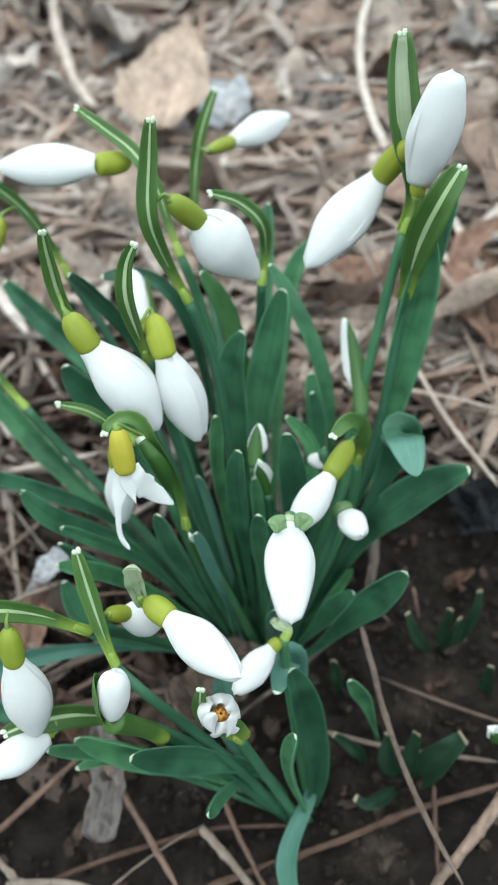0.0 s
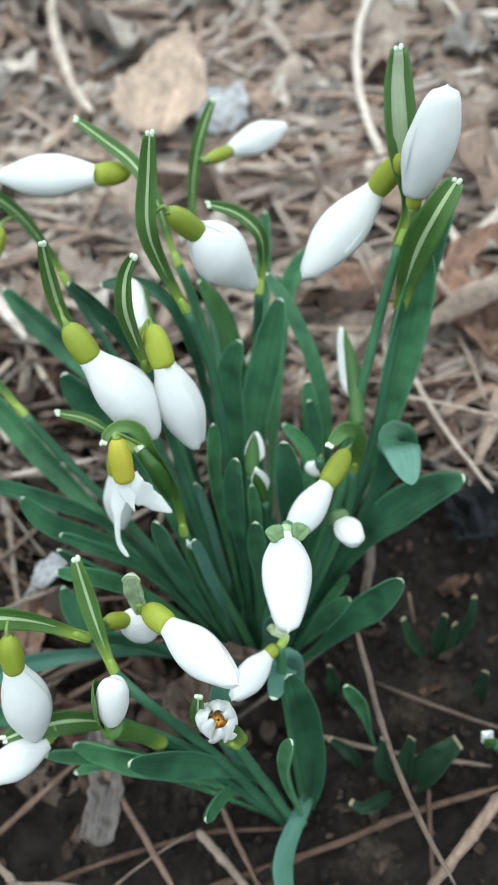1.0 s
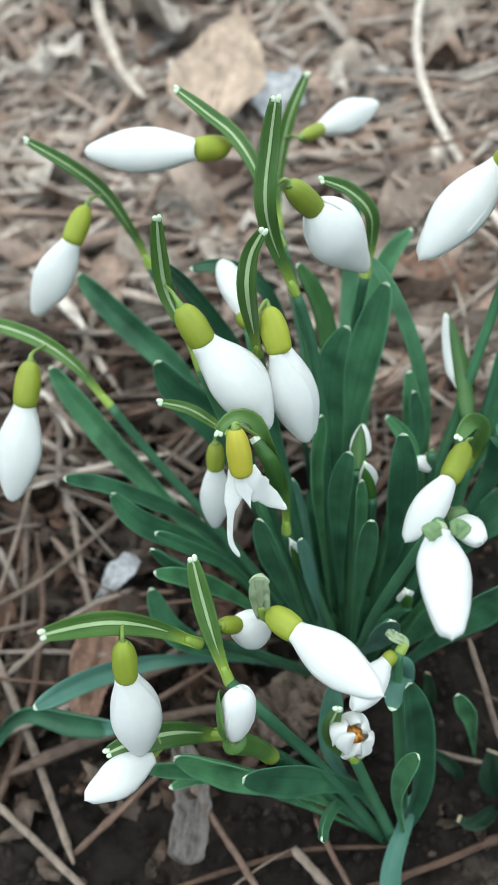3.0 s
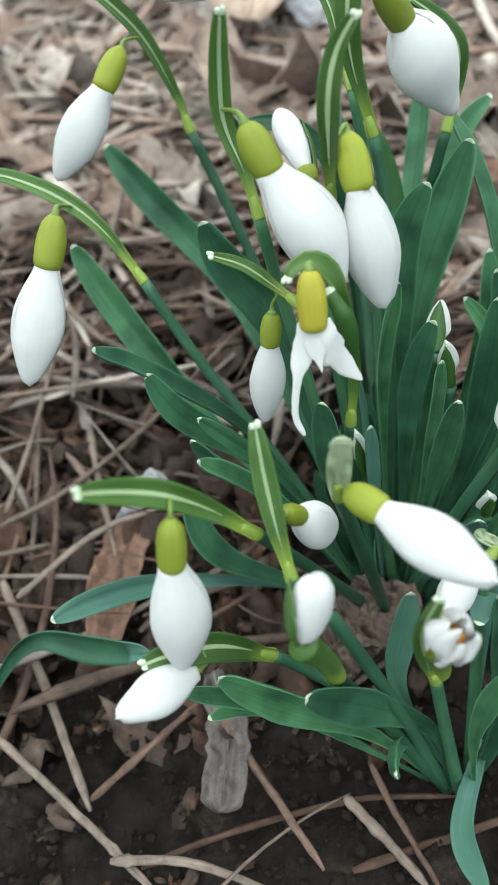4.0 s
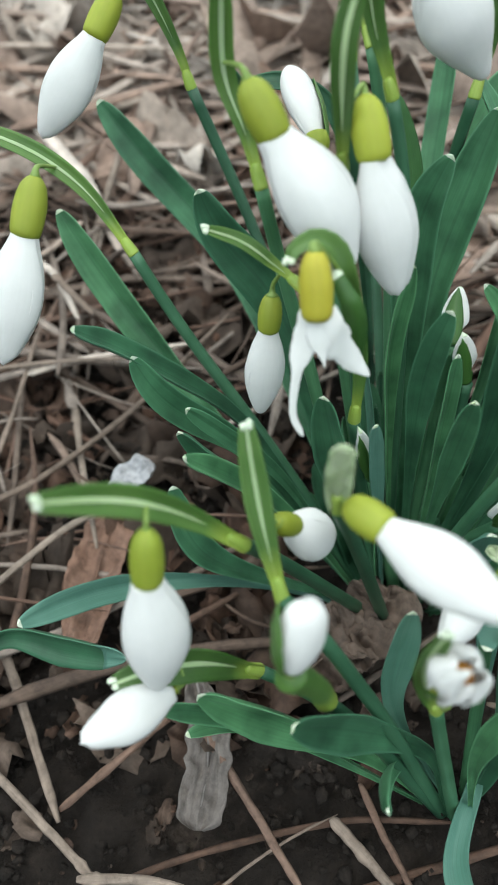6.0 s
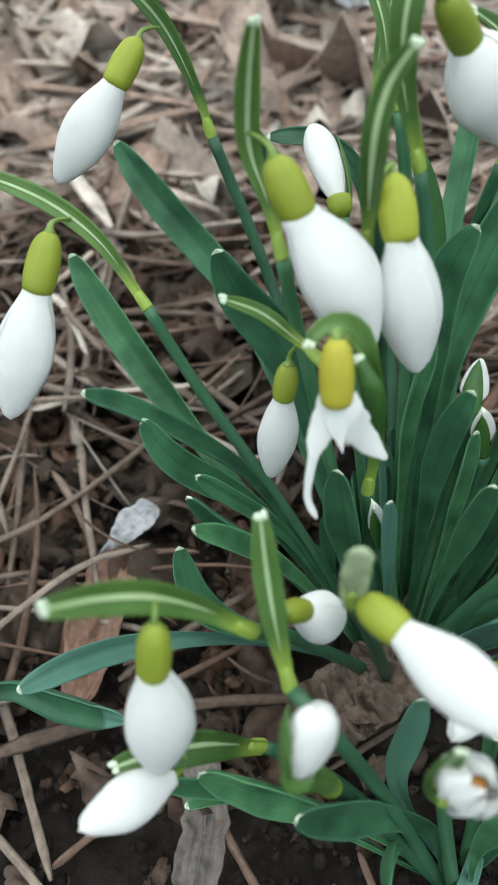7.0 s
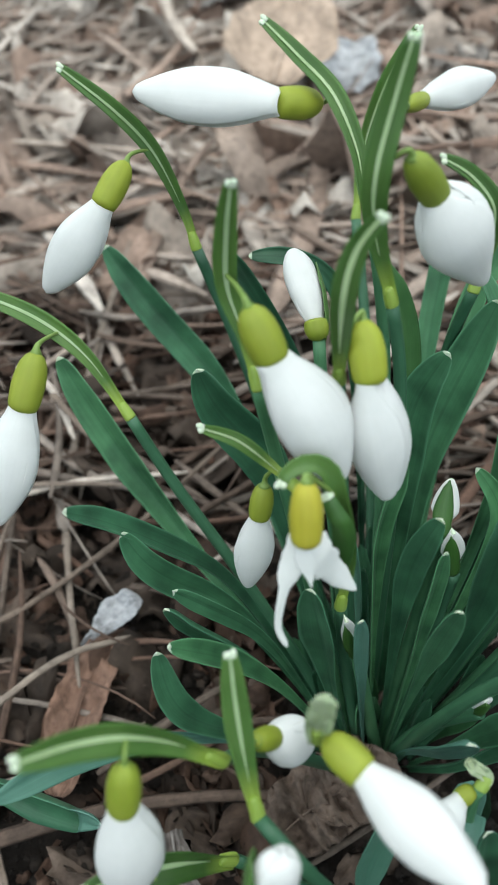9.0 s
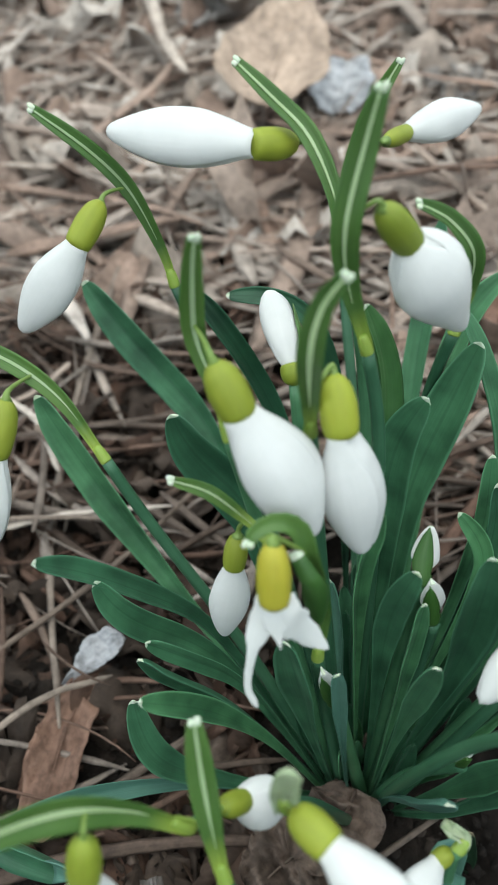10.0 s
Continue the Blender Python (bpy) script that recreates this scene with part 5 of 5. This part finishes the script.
leaf([(0.0025, 0.1298, 0.0060), (0.0025, 0.1314, 0.0267), (0.0024, 0.1357, 0.0475)], 0.0034, "young dark green snowdrop leaf deep in the clump", roll=9, end=SCAPE)
leaf([(0.0042, 0.1199, 0.0060), (0.0062, 0.1234, 0.0293), (0.0092, 0.1307, 0.0525)], 0.0034, "young dark green snowdrop leaf deep in the clump", roll=38, end=SCAPE)
leaf([(-0.0048, 0.1304, 0.0060), (-0.0069, 0.1342, 0.0231), (-0.0101, 0.1418, 0.0403)], 0.0029, "young dark green snowdrop leaf deep in the clump", roll=44, end=SCAPE)
leaf([(0.0002, 0.1199, 0.0060), (-0.0010, 0.1208, 0.0198), (-0.0029, 0.1242, 0.0335)], 0.0037, "young dark green snowdrop leaf deep in the clump", roll=-6, end=SCAPE)
leaf([(0.0011, 0.1236, 0.0060), (0.0003, 0.1263, 0.0246), (-0.0010, 0.1324, 0.0432)], 0.0028, "young dark green snowdrop leaf deep in the clump", roll=9, end=SCAPE)
leaf([(0.0001, 0.1318, 0.0060), (-0.0011, 0.1376, 0.0269), (-0.0027, 0.1482, 0.0477)], 0.0036, "young dark green snowdrop leaf deep in the clump", roll=49, end=SCAPE)
leaf([(0.0012, 0.1217, 0.0060), (-0.0014, 0.1279, 0.0292), (-0.0055, 0.1392, 0.0524)], 0.0036, "young dark green snowdrop leaf deep in the clump", roll=7, end=SCAPE)
leaf([(0.0005, 0.1220, 0.0060), (-0.0018, 0.1260, 0.0288), (-0.0051, 0.1339, 0.0516)], 0.0027, "young dark green snowdrop leaf deep in the clump", roll=-44, end=SCAPE)
leaf([(-0.0098, 0.1278, 0.0060), (-0.0123, 0.1300, 0.0192), (-0.0161, 0.1352, 0.0323)], 0.0029, "young dark green snowdrop leaf deep in the clump", roll=-35, end=SCAPE)
leaf([(0.0040, 0.1150, 0.0080), (0.0050, 0.1185, 0.0560), (0.0049, 0.1185, 0.0781)], 0.0030, "narrow blue-green snowdrop leaf standing up in the clump with pale tip", roll=20, taper=2.8, fold=0.70)
rnd = random.Random(23)
for k in range(26):
    a, r = rnd.uniform(0, 6.283), rnd.random() ** 0.6
    x, y, tall = 0.0035 + 0.0135 * r * math.cos(a), 0.1245 + 0.0085 * r * math.sin(a), rnd.uniform(0.014, 0.032)
    lean = Vector(((x - 0.0035) * 0.9 + rnd.gauss(0, 0.002), (y - 0.1190) * 0.9 + rnd.gauss(0, 0.002), 0))
    at = Vector((x, y, 0.006))
    leaf([at, at + lean * 0.35 + Vector((0, 0, tall * 0.5)), at + lean + Vector((0, 0, tall))], rnd.uniform(0.0024, 0.0040), "young dark green snowdrop leaf deep in the clump", roll=rnd.uniform(-60, 60), end=SCAPE, taper=1.1)
leaf([(-0.0020, 0.1230, 0.0080), (-0.0125, 0.1480, 0.0560), (-0.0220, 0.1567, 0.0842), (-0.0355, 0.1523, 0.1115)], 0.0038, "narrow dark snowdrop leaf leaning out behind the flowers", roll=10, fold=0.6)
leaf([(0.0000, 0.1230, 0.0080), (-0.0080, 0.1600, 0.0720), (-0.0166, 0.1662, 0.1021), (-0.0317, 0.1657, 0.1015)], 0.0034, "narrow snowdrop leaf bent level behind a slim bud", roll=0, fold=0.6)
# ---- dry stalks, twigs and dead leaves ----
straw([(0.0279, 0.0994, 0.0465), (0.0325, 0.0787, 0.0379), (0.0386, 0.0637, 0.0292), (0.0451, 0.0504, 0.0255)], 0.0017, "slim pale stalk propped up beside the clump", WEATHERED, (0.35, 0.7), "dry_stalk", "dry stalk", seed=1.0)
straw([(0.0595, 0.0719, 0.0204), (0.0466, 0.0592, 0.0150), (0.0396, 0.0530, 0.0130)], 0.0033, "thick pinkish-brown twig lying on soil", PALE_TWIG, (0.4,), "twig", "twig", seed=4.0)
straw([(-0.0115, 0.0576, 0.0020), (0.0032, 0.0625, 0.0018), (0.0210, 0.0677, 0.0028), (0.0377, 0.0730, 0.0055), (0.0622, 0.0779, 0.0109)], 0.0022, "long reddish-brown twig on dark soil", TWIG, (0.3, 0.62), "twig", "twig", seed=7.0)
straw([(-0.0528, 0.0587, -0.0002), (-0.0369, 0.0646, 0.0008), (-0.0106, 0.0705, 0.0036), (0.0103, 0.0703, 0.0061)], 0.0017, "brown twig half sunk in the soil", TWIG, (), "twig", "twig", seed=10.0)
straw([(-0.0390, 0.0875, 0.0099), (-0.0270, 0.0712, 0.0060), (-0.0171, 0.0569, 0.0045)], 0.0022, "straight brown twig beside a grey leaf", TWIG, (), "twig", "twig", seed=13.0)
straw([(-0.0069, 0.0764, 0.0074), (-0.0034, 0.0691, 0.0053), (0.0006, 0.0619, 0.0036), (0.0050, 0.0540, 0.0022)], 0.0017, "short reddish twig lying on soil", TWIG, (), "twig", "twig", seed=16.0)
straw([(-0.0124, 0.0704, 0.0057), (-0.0082, 0.0662, 0.0045), (-0.0028, 0.0608, 0.0032), (0.0024, 0.0548, 0.0024)], 0.0027, "short frayed pale stalk on soil", WEATHERED, (), "dry_stalk", "dry stalk", seed=19.0)
straw([(0.0182, 0.0911, 0.0121), (0.0363, 0.0868, 0.0110), (0.0604, 0.0820, 0.0127)], 0.0016, "thin grey stalk among broken leaves", WEATHERED, (), "dry_stalk", "dry stalk", seed=22.0)
straw([(0.0444, 0.1239, 0.0269), (0.0459, 0.1193, 0.0190)], 0.0012, "short orange-brown stick standing in soil", TWIG, (), "twig", "twig", seed=25.0)
straw([(0.0447, 0.0783, 0.0089), (0.0439, 0.0674, 0.0061), (0.0432, 0.0564, 0.0040)], 0.0014, "thin reddish stick on soil", TWIG, (), "twig", "twig", seed=28.0)
straw([(0.0333, 0.1298, 0.0296), (0.0322, 0.1236, 0.0228), (0.0380, 0.1190, 0.0185)], 0.0011, "thin bent grey stem at the clump", WEATHERED, (), "dry_stalk", "dry stalk", seed=31.0)
straw([(-0.0848, 0.0817, 0.0079), (-0.0671, 0.0683, 0.0033), (-0.0480, 0.0527, 0.0017)], 0.0022, "pale straight stalk with a knot", WEATHERED, (0.72,), "dry_stalk", "dry stalk", seed=34.0)
straw([(-0.0583, 0.0584, 0.0043), (-0.0431, 0.0588, 0.0025), (-0.0252, 0.0537, 0.0003)], 0.0022, "curved pale brown stalk on soil", WEATHERED, (0.1,), "dry_stalk", "dry stalk", seed=37.0)
straw([(-0.0899, 0.1167, 0.0153), (-0.0768, 0.0933, 0.0065), (-0.0640, 0.0687, 0.0023)], 0.0027, "grey weathered stalk with frayed end", WEATHERED, (), "dry_stalk", "dry stalk", seed=40.0)
straw([(-0.0644, 0.0711, 0.0018), (-0.0437, 0.0894, 0.0064), (-0.0367, 0.0947, 0.0086)], 0.0020, "brown stick running under the leaves", TWIG, (), "twig", "twig", seed=43.0)
straw([(-0.0849, 0.0961, 0.0110), (-0.0813, 0.1013, 0.0104)], 0.0020, "short yellowish straw on dark soil", WEATHERED, (), "dry_stalk", "dry stalk", seed=46.0)
straw([(-0.0719, 0.2538, 0.0506), (-0.0779, 0.2090, 0.0329), (-0.0765, 0.1705, 0.0232), (-0.0716, 0.1484, 0.0201), (-0.0628, 0.1201, 0.0198)], 0.0023, "long grey bent stalk with knots", WEATHERED, (0.55, 0.72), "dry_stalk", "dry stalk", seed=49.0)
straw([(-0.0914, 0.1279, 0.0218), (-0.0778, 0.1399, 0.0211), (-0.0585, 0.1587, 0.0257), (-0.0371, 0.1802, 0.0375)], 0.0018, "pale grass stem under the leaves", WEATHERED, (), "dry_stalk", "dry stalk", seed=52.0)
straw([(-0.0911, 0.1322, 0.0218), (-0.0881, 0.1547, 0.0261), (-0.0851, 0.1784, 0.0342)], 0.0016, "thin dry grass stem on litter", WEATHERED, (), "dry_stalk", "dry stalk", seed=55.0)
straw([(-0.0846, 0.1104, 0.0174), (-0.0682, 0.1244, 0.0227), (-0.0530, 0.1309, 0.0247)], 0.0020, "grey stalk across the litter", WEATHERED, (), "dry_stalk", "dry stalk", seed=58.0)
straw([(-0.0980, 0.1649, 0.0305), (-0.0776, 0.1672, 0.0319), (-0.0600, 0.1674, 0.0333)], 0.0016, "thin level grass stem on litter", WEATHERED, (), "dry_stalk", "dry stalk", seed=61.0)
straw([(-0.0823, 0.1884, 0.0424), (-0.0712, 0.1791, 0.0372)], 0.0022, "short pale broken stalk", WEATHERED, (), "dry_stalk", "dry stalk", seed=64.0)
straw([(-0.0928, 0.4351, 0.0966), (-0.0874, 0.3999, 0.0871), (-0.0792, 0.3732, 0.0812), (-0.0722, 0.3528, 0.0777), (-0.0618, 0.3323, 0.0759)], 0.0059, "thick pale stalk arching through the litter", STRAW, (0.5,), "dry_stalk", "dry stalk", seed=67.0)
straw([(0.0578, 0.3911, 0.0998), (0.0499, 0.3672, 0.0895), (0.0479, 0.3402, 0.0788), (0.0512, 0.3113, 0.0700), (0.0590, 0.2733, 0.0632), (0.0665, 0.2280, 0.0606)], 0.0041, "thick curved pale stalk behind the flowers", STRAW, (), "dry_stalk", "dry stalk", seed=70.0)
straw([(-0.0009, 0.2756, 0.0690), (0.0223, 0.2836, 0.0703), (0.0522, 0.2901, 0.0708), (0.0988, 0.2993, 0.0802)], 0.0023, "long reddish stem across the litter", TWIG, (), "twig", "twig", seed=73.0)
straw([(0.0142, 0.2932, 0.0728), (0.0340, 0.2693, 0.0658), (0.0553, 0.2427, 0.0630), (0.0706, 0.2072, 0.0572)], 0.0027, "pale stalk slanting through the litter", STRAW, (), "dry_stalk", "dry stalk", seed=76.0)
straw([(0.0908, 0.3963, 0.0927), (0.0995, 0.3640, 0.0840), (0.1071, 0.3428, 0.0819)], 0.0031, "pale stalk at the back of the bed", STRAW, (), "dry_stalk", "dry stalk", seed=79.0)
straw([(0.0520, 0.1953, 0.0462), (0.0597, 0.1745, 0.0410), (0.0700, 0.1485, 0.0389)], 0.0018, "thin stalk leaning on the litter", STRAW, (), "dry_stalk", "dry stalk", seed=82.0)
straw([(0.0493, 0.1858, 0.0429), (0.0622, 0.1810, 0.0430), (0.0775, 0.1737, 0.0430)], 0.0016, "thin level stalk on the litter", STRAW, (), "dry_stalk", "dry stalk", seed=85.0)
straw([(0.0635, 0.2382, 0.0563), (0.0654, 0.2233, 0.0515), (0.0707, 0.2035, 0.0477), (0.0737, 0.1802, 0.0442)], 0.0022, "pale grass stalk beside a brown leaf", STRAW, (), "dry_stalk", "dry stalk", seed=88.0)
straw([(0.0650, 0.2058, 0.0551), (0.0743, 0.2127, 0.0604), (0.0837, 0.2205, 0.0672)], 0.0012, "thin greenish grass stem on litter", STRAW, (), "dry_stalk", "dry stalk", seed=91.0)
straw([(0.0325, 0.2466, 0.0563), (0.0524, 0.2508, 0.0593), (0.0719, 0.2517, 0.0598)], 0.0016, "short pale stem behind the leaves", STRAW, (), "dry_stalk", "dry stalk", seed=94.0)
straw([(-0.0941, 0.1984, 0.0420), (-0.0839, 0.1929, 0.0399), (-0.0754, 0.1799, 0.0351)], 0.0022, "bent pale stalk on the litter", STRAW, (), "dry_stalk", "dry stalk", seed=97.0)
straw([(-0.0795, 0.2136, 0.0423), (-0.0874, 0.2052, 0.0386), (-0.0964, 0.1982, 0.0379)], 0.0020, "short pale stalk on dark litter", STRAW, (), "dry_stalk", "dry stalk", seed=100.0)
straw([(-0.0867, 0.1651, 0.0293), (-0.0704, 0.1692, 0.0317), (-0.0453, 0.1715, 0.0351)], 0.0018, "thin straw under the leaves", STRAW, (), "dry_stalk", "dry stalk", seed=103.0)
straw([(-0.1195, 0.2946, 0.0577), (-0.0809, 0.2922, 0.0583), (-0.0391, 0.2839, 0.0602)], 0.0022, "long level straw in the litter", STRAW, (), "dry_stalk", "dry stalk", seed=106.0)
straw([(0.0146, 0.3028, 0.0676), (0.0411, 0.2694, 0.0618)], 0.0020, "slanting straw at the back", STRAW, (), "dry_stalk", "dry stalk", seed=109.0)
OVAL = smooth_table((0, 0.25), (0.2, 0.75), (0.45, 1.0), (0.7, 0.8), (0.9, 0.35), (1, 0.06))
SQUARE = smooth_table((0, 0.55), (0.2, 0.95), (0.5, 1.0), (0.8, 0.85), (0.95, 0.6), (1, 0.3))
FLARED = smooth_table((0, 0.50), (0.25, 0.78), (0.55, 0.92), (0.8, 1.0), (0.9, 0.92), (0.96, 0.70), (1, 0.25))
BULB = smooth_table((0, 0.14), (0.2, 0.30), (0.4, 0.72), (0.65, 1.0), (0.85, 0.88), (0.95, 0.58), (1, 0.2))
TAPERED = smooth_table((0, 0.55), (0.1, 0.88), (0.22, 1.0), (0.4, 0.86), (0.62, 0.55), (0.82, 0.26), (0.95, 0.07), (1, 0.02))
dead_leaf([(-0.0341, 0.3118, 0.0715), (-0.0287, 0.3476, 0.0818), (-0.0241, 0.3798, 0.0911)], 0.0380, TAN_LEAF, "large pale tan dead leaf lying on the straw", TAPERED, seed=1.0, fold=0.35)
dead_leaf([(-0.0099, 0.3252, 0.0640), (-0.0085, 0.3334, 0.0687), (-0.0080, 0.3440, 0.0750)], 0.0220, SILVER_LEAF, "pale silvery scrap of dead leaf", SQUARE, seed=2.0)
dead_leaf([(0.0399, 0.3427, 0.0748), (0.0316, 0.3406, 0.0680), (0.0187, 0.3425, 0.0715)], 0.0200, GREY_LEAF, "crumpled grey dead leaf on straw", OVAL, seed=3.0, wave=0.006)
dead_leaf([(0.1088, 0.3637, 0.0835), (0.0967, 0.3599, 0.0810), (0.0845, 0.3568, 0.0806)], 0.0260, GREY_LEAF, "grey dead leaf at the back of the bed", OVAL, seed=4.0, wave=0.006)
dead_leaf([(-0.0499, 0.3934, 0.0785), (-0.0600, 0.3846, 0.0748), (-0.0708, 0.3763, 0.0735)], 0.0200, GREY_LEAF, "pale grey dead leaf far back", SQUARE, seed=5.0, wave=0.006)
dead_leaf([(0.0482, 0.2240, 0.0452), (0.0375, 0.2333, 0.0463), (0.0255, 0.2430, 0.0490)], 0.0210, BROWN_LEAF, "curled brown dead leaf under a flower", OVAL, seed=6.0, wave=0.004)
dead_leaf([(0.0789, 0.1972, 0.0431), (0.0804, 0.2293, 0.0511), (0.0873, 0.2508, 0.0594)], 0.0300, BROWN_LEAF, "large russet dead leaf on straw", OVAL, seed=7.0, wave=0.006)
dead_leaf([(-0.0647, 0.1309, 0.0159), (-0.0594, 0.1360, 0.0194), (-0.0525, 0.1406, 0.0228)], 0.0080, SILVER_LEAF, "silvery curled dead leaf on dark litter", BULB, seed=8.0, fold=0.5, wave=0.0022, torn=0.05, rib=False)
dead_leaf([(-0.0600, 0.1318, 0.0165), (-0.0628, 0.1166, 0.0130), (-0.0645, 0.1000, 0.0088)], 0.0115, BROWN_LEAF, "red-brown withered leaf under a silvery one", SQUARE, seed=9.0, wave=0.003)
dead_leaf([(-0.0395, 0.0950, 0.0092), (-0.0360, 0.0815, 0.0066), (-0.0372, 0.0672, 0.0034)], 0.0094, ASHEN_LEAF, "flat grey dead leaf with a ragged end on soil", FLARED, seed=10.0, wave=0.0026, fold=0.15, torn=0.30)
dead_leaf([(0.0002, 0.1127, 0.0178), (-0.0027, 0.1068, 0.0158), (-0.0116, 0.0994, 0.0142)], 0.0160, ROTTEN_LEAF, "crumpled brown leaf rotting at the foot of the clump", SQUARE, seed=11.0, wave=0.007)
dead_leaf([(-0.0027, 0.1055, 0.0160), (-0.0118, 0.1001, 0.0131), (-0.0195, 0.0936, 0.0104)], 0.0160, ROTTEN_LEAF, "shrivelled brown leaf between the stalks", SQUARE, seed=12.0, wave=0.008)
dead_leaf([(0.0603, 0.1469, 0.0249), (0.0657, 0.1462, 0.0291), (0.0728, 0.1453, 0.0273)], 0.0170, BLACK_LEAF, "blackened wet dead leaf crumpled on the soil", SQUARE, seed=21.0, wave=0.007)
closed_bud("half-hidden white snowdrop bud behind a narrow leaf", [(-0.0066, 0.1131, 0.0525), (-0.0084, 0.1119, 0.0600), (-0.0102, 0.1106, 0.0676)], 0.0032, [(0.0030, 0.1160, 0.0080), (-0.0018, 0.1145, 0.0303), (-0.0066, 0.1131, 0.0525)], lean=-0.2)
